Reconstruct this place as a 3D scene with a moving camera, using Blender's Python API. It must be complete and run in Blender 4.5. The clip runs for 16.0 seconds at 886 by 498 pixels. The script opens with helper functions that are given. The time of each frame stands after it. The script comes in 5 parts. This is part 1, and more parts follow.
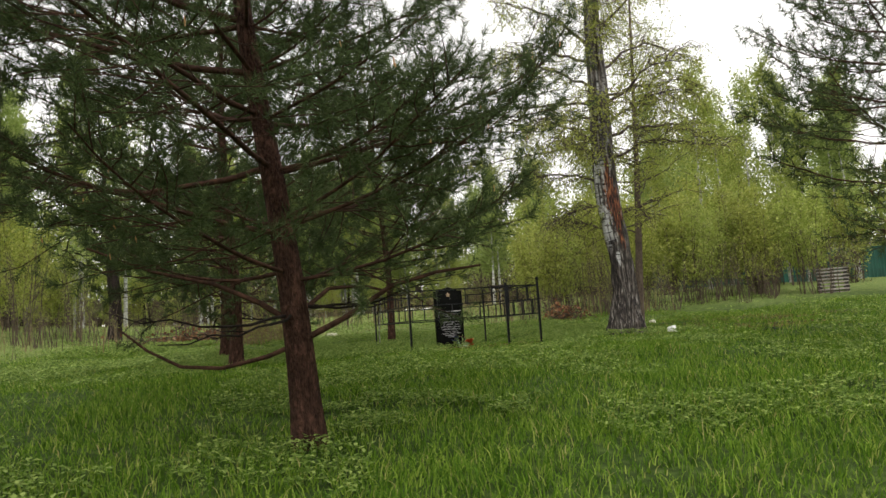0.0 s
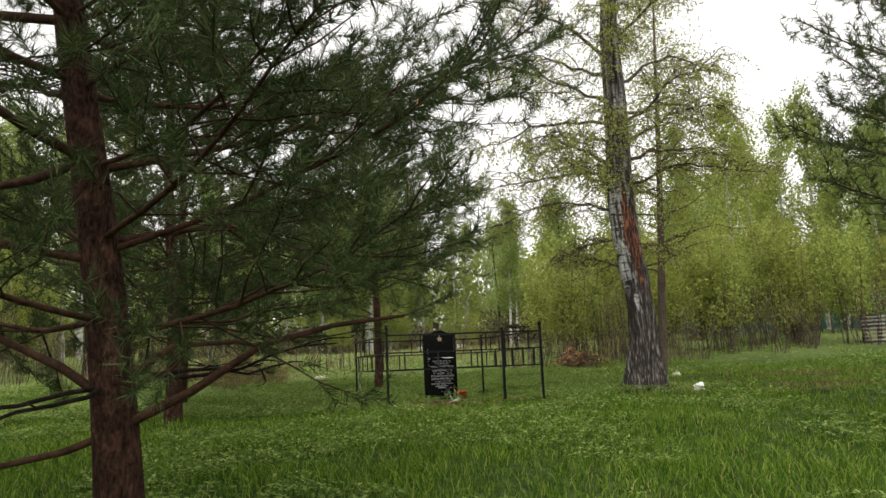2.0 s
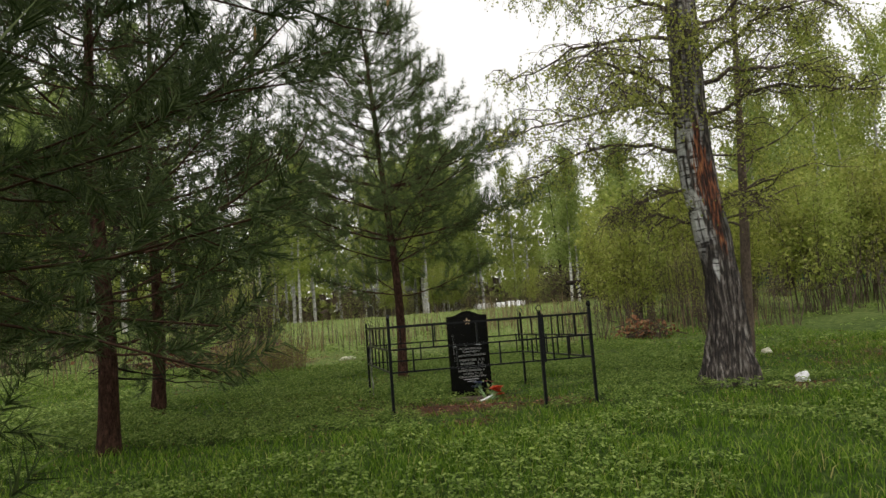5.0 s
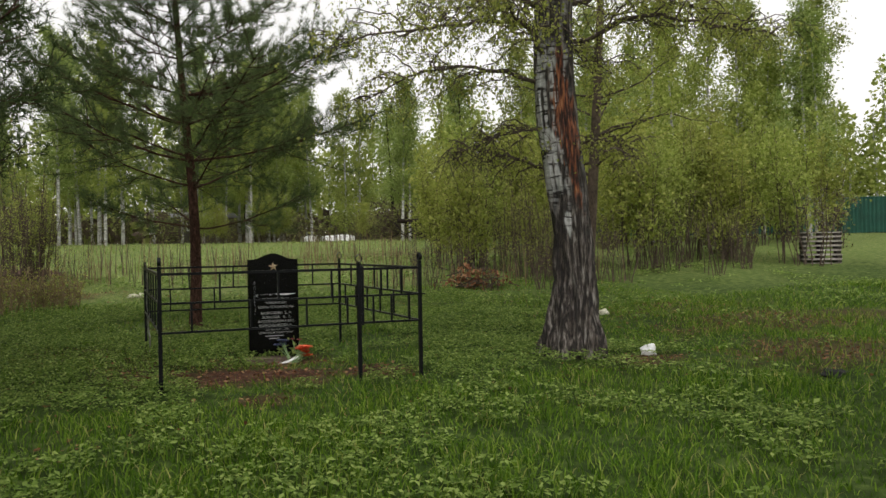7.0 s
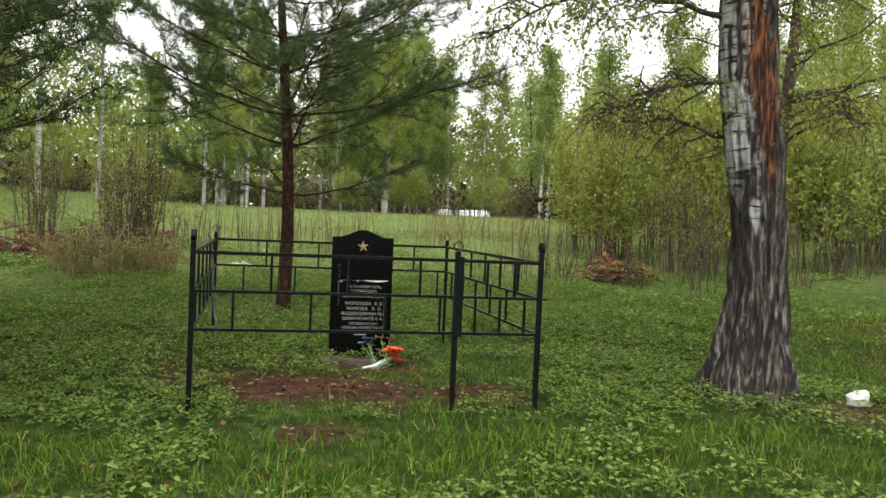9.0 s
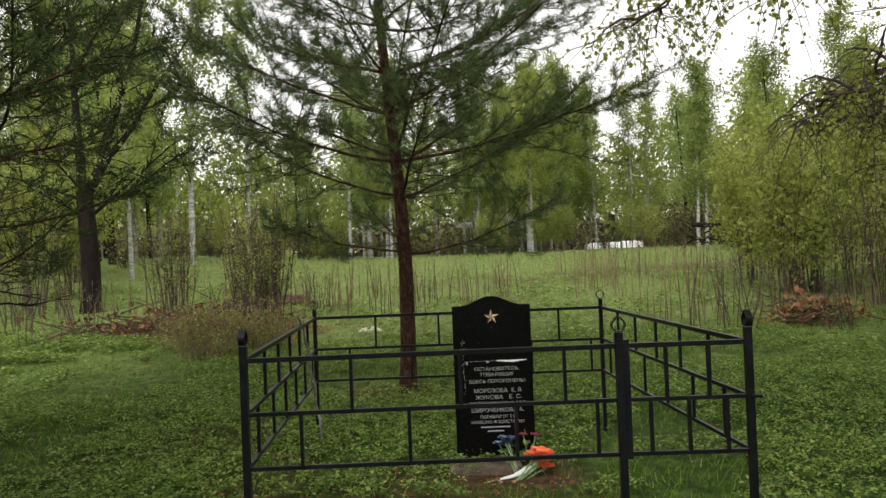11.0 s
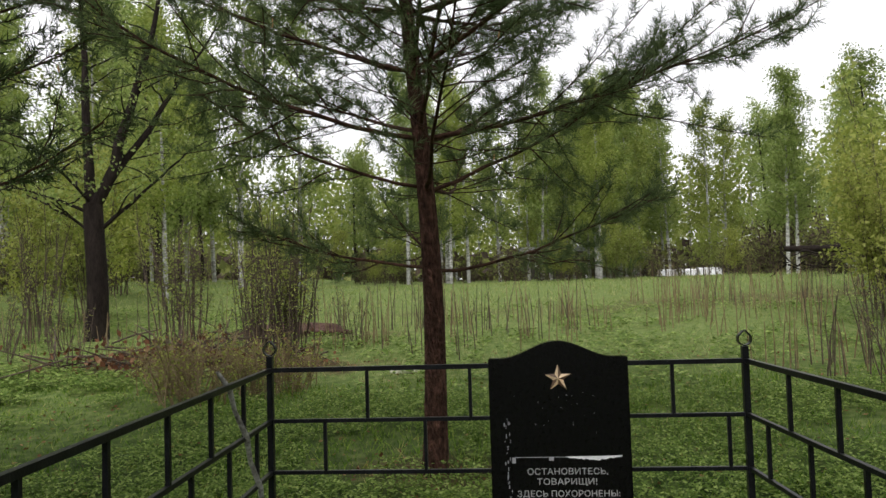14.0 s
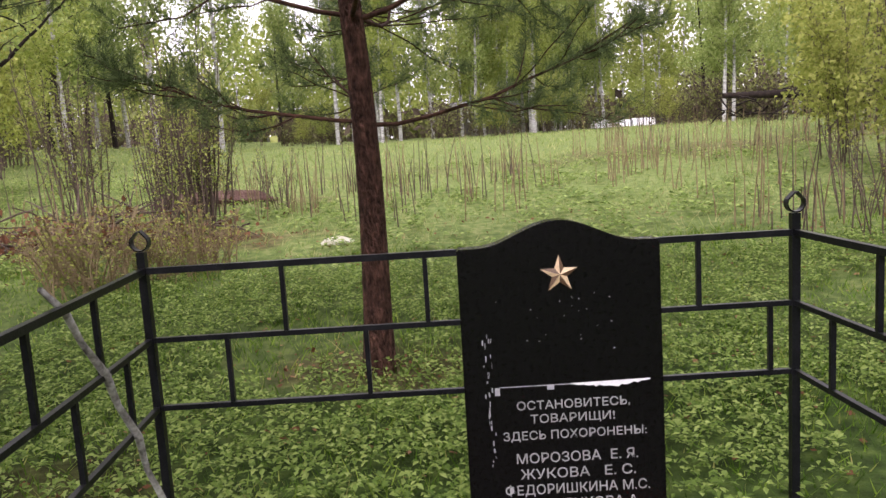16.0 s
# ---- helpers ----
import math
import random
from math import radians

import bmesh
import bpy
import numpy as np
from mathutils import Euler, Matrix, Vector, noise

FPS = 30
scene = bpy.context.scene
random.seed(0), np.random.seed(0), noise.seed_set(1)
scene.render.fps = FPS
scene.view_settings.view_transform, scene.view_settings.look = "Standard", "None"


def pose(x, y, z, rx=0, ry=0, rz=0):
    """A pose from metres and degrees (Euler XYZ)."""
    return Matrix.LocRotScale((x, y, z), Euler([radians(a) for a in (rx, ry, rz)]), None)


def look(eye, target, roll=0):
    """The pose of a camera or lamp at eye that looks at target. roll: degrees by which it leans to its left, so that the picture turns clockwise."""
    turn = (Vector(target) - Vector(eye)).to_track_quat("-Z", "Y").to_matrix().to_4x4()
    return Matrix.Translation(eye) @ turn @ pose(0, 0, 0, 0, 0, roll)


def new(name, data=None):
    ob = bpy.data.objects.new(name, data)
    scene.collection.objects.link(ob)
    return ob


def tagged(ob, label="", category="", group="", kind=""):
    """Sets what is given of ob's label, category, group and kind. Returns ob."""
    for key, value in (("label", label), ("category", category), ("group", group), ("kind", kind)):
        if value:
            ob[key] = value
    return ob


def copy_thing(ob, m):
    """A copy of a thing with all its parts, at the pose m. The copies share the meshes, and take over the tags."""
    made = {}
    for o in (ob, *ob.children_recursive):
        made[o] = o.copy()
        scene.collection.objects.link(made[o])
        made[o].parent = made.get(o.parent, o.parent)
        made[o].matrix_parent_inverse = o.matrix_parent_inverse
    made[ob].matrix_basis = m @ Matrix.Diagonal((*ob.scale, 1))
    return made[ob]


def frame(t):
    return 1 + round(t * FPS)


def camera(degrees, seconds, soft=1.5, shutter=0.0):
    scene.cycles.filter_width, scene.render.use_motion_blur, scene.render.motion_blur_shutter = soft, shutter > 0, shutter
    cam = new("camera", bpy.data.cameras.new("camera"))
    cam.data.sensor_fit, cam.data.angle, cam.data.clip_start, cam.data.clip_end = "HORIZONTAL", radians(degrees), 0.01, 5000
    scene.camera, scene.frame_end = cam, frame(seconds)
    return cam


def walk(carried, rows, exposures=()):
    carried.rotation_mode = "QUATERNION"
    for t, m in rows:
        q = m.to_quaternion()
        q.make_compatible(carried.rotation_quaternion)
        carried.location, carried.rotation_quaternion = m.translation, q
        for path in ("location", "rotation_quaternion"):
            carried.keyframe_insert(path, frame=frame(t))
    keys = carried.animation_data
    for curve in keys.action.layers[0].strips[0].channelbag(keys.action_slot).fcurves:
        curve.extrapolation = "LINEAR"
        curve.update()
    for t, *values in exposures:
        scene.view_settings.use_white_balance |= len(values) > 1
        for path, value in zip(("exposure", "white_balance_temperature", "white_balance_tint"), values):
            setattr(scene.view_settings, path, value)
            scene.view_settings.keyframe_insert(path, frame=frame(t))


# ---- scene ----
cam = camera(59.5, 16.0)
PATH = [
    (0, (-3.010, -13.148, 0.329), (-2.476, -11.231, 0.532), -3.9),
    (0.5, (-2.721, -12.573, 0.339), (-2.309, -10.633, 0.602), -3.8),
    (1, (-2.385, -12.303, 0.438), (-1.973, -10.363, 0.697), 1.7),
    (1.5, (-2.151, -11.864, 0.419), (-1.600, -9.962, 0.697), -6.1),
    (2, (-1.910, -11.386, 0.530), (-1.437, -9.466, 0.827), -2.5),
    (2.5, (-1.618, -11.023, 0.533), (-1.147, -9.097, 0.799), -2.6),
    (3, (-1.334, -10.428, 0.657), (-0.842, -8.501, 0.875), -2.8),
    (3.2, (-1.186, -10.129, 0.66), (-0.817, -8.186, 0.956), 1.5),
    (5.3, (-0.696, -8.788, 1.111), (-0.382, -6.818, 1.244), -4.8),
    (5.5, (-0.656, -8.648, 1.143), (-0.277, -6.687, 1.249), -3.3),
    (6, (-0.403, -7.998, 1.131), (0.039, -6.051, 1.247), -2.6),
    (6.5, (-0.222, -7.559, 1.142), (0.327, -5.638, 1.239), -1.2),
    (7, (-0.136, -7.198, 1.204), (0.582, -5.331, 1.197), -1.0),
    (7.5, (0.154, -6.666, 1.153), (0.773, -4.764, 1.162), 0.3),
    (8, (0.322, -6.299, 1.196), (0.892, -4.382, 1.164), 1.0),
    (8.5, (0.406, -5.89, 1.233), (1.029, -3.995, 1.082), 2.6),
    (9, (0.623, -5.343, 1.273), (1.002, -3.381, 1.202), 2.5),
    (9.2, (0.659, -5.242, 1.295), (0.935, -3.262, 1.264), 2.0),
    (11.3, (0.984, -3.431, 1.453), (0.944, -1.432, 1.48), -3.0),
    (11.5, (1.002, -3.264, 1.44), (0.919, -1.266, 1.444), -3.4),
    (12, (1.083, -2.789, 1.451), (0.825, -0.806, 1.485), -1.8),
    (12.5, (1.087, -2.355, 1.45), (0.936, -0.361, 1.413), -3.9),
    (13, (1.095, -1.972, 1.466), (0.971, 0.023, 1.415), -4.7),
    (13.5, (1.113, -1.484, 1.425), (0.795, 0.489, 1.517), -4.9),
    (14, (1.094, -1.191, 1.395), (0.926, 0.799, 1.495), -1.7),
    (14.5, (1.152, -0.803, 1.39), (0.953, 1.187, 1.354), -3.0),
    (15, (1.207, -0.512, 1.405), (0.916, 1.459, 1.224), -3.8),
    (15.5, (1.051, -0.314, 1.373), (0.904, 1.671, 1.176), -2.3),
    (16, (0.965, -0.071, 1.395), (0.954, 1.911, 1.124), -3.5),
]
EXPOSURES = [(0.0, 0.16, 6500, 10), (1.5, 0.16, 6500, 10), (2.5, 0.06, 6450, 11), (5.5, -0.18, 6500, 10), (7.0, -0.18, 6450, 10), (8.5, 0.15, 6400, 10), (9.0, 0.42, 6350, 8), (11.5, 0.05, 6450, 12),
             (13.0, 0.15, 6200, 14), (14.0, 0.02, 6150, 13), (15.0, 0.84, 6150, 24), (16.0, 0.9, 6150, 30)]
walk(cam, [(t, look(eye, target, roll)) for t, eye, target, roll in PATH], EXPOSURES)

# ---- sky and sun: bright overcast ----
SUN_ELEV, SUN_AZ = 48.0, 200.0
world = bpy.data.worlds.new("sky")
scene.world = world
world.use_nodes = True
wn, wl = world.node_tree.nodes, world.node_tree.links
sky = wn.new("ShaderNodeTexSky")
sky.sky_type, sky.sun_disc = "NISHITA", False
sky.sun_elevation, sky.sun_rotation = radians(SUN_ELEV), radians(SUN_AZ)
sky.air_density, sky.dust_density, sky.ozone_density = 1.0, 6.0, 1.0
grey = wn.new("ShaderNodeHueSaturation")
grey.inputs["Saturation"].default_value = 0.12
cloud = wn.new("ShaderNodeMixRGB")
cloud.inputs["Fac"].default_value = 0.6
cloud.inputs["Color2"].default_value = (10.2, 9.9, 9.5, 1)
wl.new(sky.outputs[0], grey.inputs["Color"])
wl.new(grey.outputs[0], cloud.inputs["Color1"])
wl.new(cloud.outputs[0], wn["Background"].inputs["Color"])
wn["Background"].inputs["Strength"].default_value = 0.165
sun = new("sun", bpy.data.lights.new("sun", "SUN"))
sun.data.energy, sun.data.angle, sun.data.color = 0.8, radians(25), (1.0, 0.97, 0.92)
sun.matrix_world = look((0, 0, 30), Vector((0, 0, 30)) - Vector((math.sin(radians(SUN_AZ)) * math.cos(radians(SUN_ELEV)),
                        math.cos(radians(SUN_AZ)) * math.cos(radians(SUN_ELEV)), math.sin(radians(SUN_ELEV)))))


# ---- materials ----
def base_mat(name):
    m = bpy.data.materials.new(name)
    m.use_nodes = True
    n, l = m.node_tree.nodes, m.node_tree.links
    return m, n, l, n["Principled BSDF"], n["Material Output"]


def noise_node(n, l, coord, scale, stretch=(1, 1, 1), detail=5):
    mp = n.new("ShaderNodeMapping")
    mp.inputs["Scale"].default_value = stretch
    l.new(coord, mp.inputs["Vector"])
    tx = n.new("ShaderNodeTexNoise")
    tx.inputs["Scale"].default_value = scale
    tx.inputs["Detail"].default_value = detail
    l.new(mp.outputs[0], tx.inputs["Vector"])
    return tx.outputs["Fac"]


def ramp(n, l, fac, stops):
    r = n.new("ShaderNodeValToRGB")
    e = r.color_ramp.elements
    while len(e) < len(stops):
        e.new(0.5)
    for el, (p, c) in zip(e, stops):
        el.position, el.color = p, (*c, 1)
    l.new(fac, r.inputs[0])
    return r.outputs[0]


def mixc(n, l, fac, a, b, mode="MIX"):
    x = n.new("ShaderNodeMixRGB")
    x.blend_type = mode
    for v, k in ((fac, "Fac"), (a, "Color1"), (b, "Color2")):
        if isinstance(v, (int, float)):
            x.inputs[k].default_value = v
        elif isinstance(v, tuple):
            x.inputs[k].default_value = (*v, 1)
        else:
            l.new(v, x.inputs[k])
    return x.outputs[0]


def bump(n, l, b, height, strength, dist):
    bp = n.new("ShaderNodeBump")
    bp.inputs["Strength"].default_value, bp.inputs["Distance"].default_value = strength, dist
    l.new(height, bp.inputs["Height"])
    l.new(bp.outputs[0], b.inputs["Normal"])


def rough_mat(name, dark, mid, light, scale=6, stretch=(1, 1, 1), fine=40, rough=0.85, bump_s=0.5, bump_d=0.01, metal=0.0):
    """A surface with two scales of colour variation and fine relief."""
    m, n, l, b, o = base_mat(name)
    co = n.new("ShaderNodeTexCoord").outputs["Object"]
    big = noise_node(n, l, co, scale, stretch)
    small = noise_node(n, l, co, fine, stretch)
    c = ramp(n, l, big, [(0.32, dark), (0.5, mid), (0.68, light)])
    c2 = mixc(n, l, 0.45, c, ramp(n, l, small, [(0.3, dark), (0.7, light)]))
    l.new(c2, b.inputs["Base Color"])
    b.inputs["Roughness"].default_value, b.inputs["Metallic"].default_value = rough, metal
    if rough >= 0.8:
        b.inputs["Specular IOR Level"].default_value = 0.12
    bump(n, l, b, small, bump_s, bump_d)
    return m


def leaf_mat(name, stops, translucent=0.35, rough=0.5):
    """Thin leaves: colour varies from leaf to leaf and tree to tree, and light shines through."""
    m, n, l, b, o = base_mat(name)
    isl = n.new("ShaderNodeNewGeometry").outputs["Random Per Island"]
    rnd = n.new("ShaderNodeObjectInfo").outputs["Random"]
    c = ramp(n, l, isl, stops)
    hs = n.new("ShaderNodeHueSaturation")
    mr = n.new("ShaderNodeMapRange")
    mr.inputs["To Min"].default_value, mr.inputs["To Max"].default_value = 0.78, 1.08
    l.new(rnd, mr.inputs["Value"])
    l.new(mr.outputs[0], hs.inputs["Value"])
    l.new(c, hs.inputs["Color"])
    l.new(hs.outputs[0], b.inputs["Base Color"])
    b.inputs["Roughness"].default_value = rough
    b.inputs["Specular IOR Level"].default_value = 0.08
    t = n.new("ShaderNodeBsdfTranslucent")
    l.new(hs.outputs[0], t.inputs["Color"])
    x = n.new("ShaderNodeMixShader")
    x.inputs[0].default_value = translucent
    l.new(b.outputs[0], x.inputs[1])
    l.new(t.outputs[0], x.inputs[2])
    l.new(x.outputs[0], o.inputs["Surface"])
    return m


def plain_mat(name, color, rough=0.6, metal=0.0, var=0.25, scale=25):
    d = tuple(c * (1 - var) for c in color)
    u = tuple(min(1, c * (1 + var)) for c in color)
    return rough_mat(name, d, color, u, scale=scale, fine=scale * 8, rough=rough, bump_s=0.15, bump_d=0.003, metal=metal)


def dull(m, spec):
    m.node_tree.nodes["Principled BSDF"].inputs["Specular IOR Level"].default_value = spec
    return m


M_PINE_BARK = rough_mat("pine_bark", (0.009, 0.005, 0.0035), (0.036, 0.0175, 0.012), (0.15, 0.076, 0.052), 22, (1, 1, 0.4), 70, 0.95, 1.0, 0.06)
M_PINE_LIMB = rough_mat("pine_limb_bark", (0.02, 0.012, 0.009), (0.05, 0.027, 0.018), (0.11, 0.055, 0.035), 14, (1, 1, 1), 60, 0.9, 0.6, 0.01)
M_NEEDLE = leaf_mat("pine_needles", [(0.0, (0.034, 0.053, 0.017)), (0.5, (0.068, 0.102, 0.034)), (1.0, (0.15, 0.19, 0.07))], 0.25, 0.5)
# pine_needles about 1.5 times brighter: paler young growth plus sunlight put into the colour
M_NEEDLE_SUNLIT = leaf_mat("pale_sunlit_pine_needles", [(0.0, (0.055, 0.085, 0.030)), (0.5, (0.11, 0.155, 0.055)), (1.0, (0.21, 0.26, 0.11))], 0.3, 0.5)
M_CANDLE = plain_mat("pine_candle", (0.42, 0.24, 0.10), 0.8)
M_BIRCH_WHITE = rough_mat("young_birch_bark", (0.07, 0.06, 0.052), (0.36, 0.35, 0.32), (0.64, 0.63, 0.60), 3.5, (0.6, 0.6, 2.2), 14, 0.75, 0.4, 0.01)
M_TWIG = rough_mat("dark_twig_bark", (0.045, 0.035, 0.03), (0.085, 0.066, 0.052), (0.14, 0.11, 0.085), 12, (1, 1, 1), 50, 0.9, 0.4, 0.005)
M_STEM = rough_mat("red_brown_stem_bark", (0.045, 0.033, 0.026), (0.085, 0.063, 0.048), (0.17, 0.13, 0.098), 10, (1, 1, 0.5), 40, 0.85, 0.3, 0.005)
M_STEM_YEL = rough_mat("yellow_brown_stem_bark", (0.12, 0.085, 0.045), (0.20, 0.15, 0.08), (0.32, 0.25, 0.14), 10, (1, 1, 0.5), 40, 0.85, 0.3, 0.005)
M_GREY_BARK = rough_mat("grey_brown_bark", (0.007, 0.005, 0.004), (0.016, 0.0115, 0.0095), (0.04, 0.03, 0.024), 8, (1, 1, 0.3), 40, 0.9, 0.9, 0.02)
M_LEAF_BIRCH = leaf_mat("spring_birch_leaves", [(0.0, (0.19, 0.25, 0.045)), (0.5, (0.31, 0.37, 0.08)), (1.0, (0.44, 0.48, 0.15))], 0.5)
M_LEAF_GREEN = leaf_mat("fresh_green_leaves", [(0.0, (0.18, 0.25, 0.06)), (0.5, (0.28, 0.36, 0.10)), (1.0, (0.42, 0.48, 0.17))], 0.5)
M_LEAF_YEL = leaf_mat("yellow_green_leaves", [(0.0, (0.21, 0.25, 0.045)), (0.5, (0.33, 0.37, 0.08)), (1.0, (0.47, 0.48, 0.14))], 0.5)
M_LEAF_DRY = leaf_mat("dry_fallen_leaves", [(0.0, (0.10, 0.045, 0.025)), (0.5, (0.20, 0.09, 0.045)), (1.0, (0.36, 0.22, 0.12))], 0.1, 0.8)
M_UNDER = leaf_mat("undergrowth_twigs_and_leaves", [(0.0, (0.06, 0.045, 0.035)), (0.45, (0.13, 0.10, 0.07)), (0.65, (0.16, 0.18, 0.06)), (1.0, (0.32, 0.34, 0.11))], 0.2, 0.8)
M_GRASS_PALE = leaf_mat("pale_field_grass", [(0.0, (0.15, 0.22, 0.05)), (0.5, (0.24, 0.31, 0.09)), (1.0, (0.42, 0.40, 0.19))], 0.4)
M_GRASS = leaf_mat("grass_blades", [(0.0, (0.036, 0.085, 0.006)), (0.4, (0.088, 0.175, 0.014)), (0.75, (0.18, 0.29, 0.03)), (0.93, (0.28, 0.37, 0.06)), (1.0, (0.44, 0.38, 0.16))], 0.4)
M_WEED = leaf_mat("broad_weed_leaves", [(0.0, (0.09, 0.15, 0.028)), (0.5, (0.19, 0.28, 0.058)), (1.0, (0.36, 0.45, 0.13))], 0.4)
M_IRON = dull(rough_mat("black_painted_iron", (0.003, 0.0033, 0.004), (0.006, 0.0063, 0.0072), (0.014, 0.014, 0.016), 18, (1, 1, 1), 120, 0.34, 0.25, 0.003), 0.16)
M_GRANITE = dull(plain_mat("polished_black_granite", (0.004, 0.004, 0.004), 0.16, 0, 0.3, 60), 0.14)
M_PAINT = plain_mat("pale_carved_letter_paint", (0.29, 0.29, 0.28), 0.7, 0, 0.2, 40)
M_GOLD = plain_mat("worn_gold_paint", (0.62, 0.46, 0.27), 0.55, 0.0, 0.25, 60)
M_GOLD_SHADE = plain_mat("shaded_star_facet", (0.10, 0.055, 0.025), 0.55, 0.0, 0.25, 60)
M_PAPER = plain_mat("torn_white_film", (0.72, 0.72, 0.72), 0.6, 0, 0.15, 40)
M_WHITE = plain_mat("white_plastic", (0.78, 0.78, 0.78), 0.5, 0, 0.1, 20)


# ---- mesh helpers ----
RNG = np.random.default_rng(7)


def mesh_from(name, v, f, mat, smooth=False, attr=None):
    """A mesh from arrays of corners and of triangles or quads."""
    v, f = np.asarray(v, np.float32), np.asarray(f, np.int32)
    me = bpy.data.meshes.new(name)
    k = f.shape[1]
    me.vertices.add(len(v))
    me.loops.add(f.size)
    me.polygons.add(len(f))
    me.vertices.foreach_set("co", v.ravel())
    me.loops.foreach_set("vertex_index", f.ravel())
    me.polygons.foreach_set("loop_start", np.arange(0, f.size, k, dtype=np.int32))
    me.polygons.foreach_set("use_smooth", np.full(len(f), smooth))
    for key, val in (attr or {}).items():
        me.attributes.new(key, "FLOAT", "POINT").data.foreach_set("value", np.asarray(val, np.float32))
    me.update(calc_edges=True)
    me.materials.append(mat)
    return me


def joined(chunks):
    vs, fs, n = [], [], 0
    for v, f in chunks:
        vs.append(v)
        fs.append(np.asarray(f) + n)
        n += len(v)
    return np.concatenate(vs), np.concatenate(fs)


def unit(a):
    a = np.asarray(a, float)
    return a / (np.linalg.norm(a, axis=-1, keepdims=True) + 1e-9)


def tube(pts, radii, sides=6):
    """A tapered tube of quads along a line."""
    p = np.asarray(pts, float)
    r = np.asarray(radii, float)
    d = unit(np.gradient(p, axis=0))
    ref = np.array([0.31, 0.95, 0.05]) if abs(d[0][2]) > 0.6 else np.array([0, 0, 1.0])
    a = unit(np.cross(d, ref))
    b = np.cross(d, a)
    ang = np.arange(sides) * 2 * np.pi / sides
    ring = a[:, None] * np.cos(ang)[None, :, None] + b[:, None] * np.sin(ang)[None, :, None]
    v = (p[:, None] + ring * r[:, None, None]).reshape(-1, 3)
    i, j = np.meshgrid(np.arange(len(p) - 1), np.arange(sides), indexing="ij")
    i, j = i.ravel(), j.ravel()
    k = (j + 1) % sides
    return v, np.stack([i * sides + j, i * sides + k, (i + 1) * sides + k, (i + 1) * sides + j], 1)


def box(x0, x1, y0, y1, z0, z1):
    v = np.array([(x, y, z) for x in (x0, x1) for y in (y0, y1) for z in (z0, z1)], float)
    return v, np.array([(0, 1, 3, 2), (4, 6, 7, 5), (0, 4, 5, 1), (2, 3, 7, 6), (0, 2, 6, 4), (1, 5, 7, 3)])


def bar_between(a, b, w):
    """A square bar from a to b."""
    a, b = np.array(a, float), np.array(b, float)
    d = unit(b - a)
    s = unit(np.cross(d, (0, 0, 1) if abs(d[2]) < 0.7 else (0, 1, 0)))
    t = np.cross(s, d)
    c = [(s * i + t * j) * w / 2 for i, j in ((-1, -1), (1, -1), (1, 1), (-1, 1))]
    v = np.array([a + q for q in c] + [b + q for q in c])
    return v, np.array([(0, 1, 5, 4), (1, 2, 6, 5), (2, 3, 7, 6), (3, 0, 4, 7), (3, 2, 1, 0), (4, 5, 6, 7)])


def part(name, me, parent=None, label=""):
    ob = new(name, me)
    if parent is not None:
        ob.parent = parent
    return tagged(ob, label)


def thing(name, at, label, category, group=""):
    ob = new(name)
    ob.empty_display_size = 0.2
    ob.matrix_world = pose(*at)
    return tagged(ob, label, category, group)


def leaf_quads(p, size, droop=0.3, rng=RNG, aspect=0.75):
    """Diamond leaves at the points p, turned at random."""
    n = len(p)
    d = unit(rng.normal(size=(n, 3)) + np.array([0, 0, -droop]))
    s = unit(np.cross(d, rng.normal(size=(n, 3))))
    nn = np.cross(d, s)
    ln = (size * rng.uniform(0.6, 1.3, n))[:, None]
    v = np.stack([p, p + d * ln * 0.5 + s * ln * aspect * 0.5 + nn * ln * 0.08, p + d * ln, p + d * ln * 0.5 - s * ln * aspect * 0.5 + nn * ln * 0.08], 1)
    return v.reshape(-1, 3), np.arange(4 * n).reshape(-1, 4)


def leaf_tris(p, size, droop=0.3, rng=RNG):
    """Leaves far off: one triangle each."""
    n = len(p)
    d = unit(rng.normal(size=(n, 3)) + np.array([0, 0, -droop]))
    s = unit(np.cross(d, rng.normal(size=(n, 3))))
    ln = (size * rng.uniform(0.6, 1.3, n))[:, None]
    return np.stack([p - s * ln * 0.4, p + s * ln * 0.4, p + d * ln], 1).reshape(-1, 3), np.arange(3 * n).reshape(-1, 3)


def curve_line(start, az, el0, el1, length, steps, rng, wob=0.06):
    """A limb that starts at elevation el0 and bends to el1 (degrees)."""
    pts = [np.array(start, float)]
    a = az
    for i in range(steps):
        e = radians(el0 + (el1 - el0) * ((i + 0.5) / steps)) + rng.normal() * wob
        a += rng.normal() * wob
        pts.append(pts[-1] + length / steps * np.array([math.cos(a) * math.cos(e), math.sin(a) * math.cos(e), math.sin(e)]))
    return np.array(pts)


def along(pts, u):
    """Point and direction at the share u of a line."""
    x = u * (len(pts) - 1)
    i = min(int(x), len(pts) - 2)
    return pts[i] + (pts[i + 1] - pts[i]) * (x - i), unit(pts[i + 1] - pts[i])


# ---- ground ----
GY = [-400, -30, -16, -13, -10, -7.4, -3, 0, 4.4, 8, 12, 20, 35, 60, 120, 600]
GZ = [-6.0, -2.2, -1.15, -0.98, -0.68, -0.43, -0.15, -0.06, 0.05, 0.30, 0.58, 0.95, 1.45, 1.85, 2.2, 2.4]


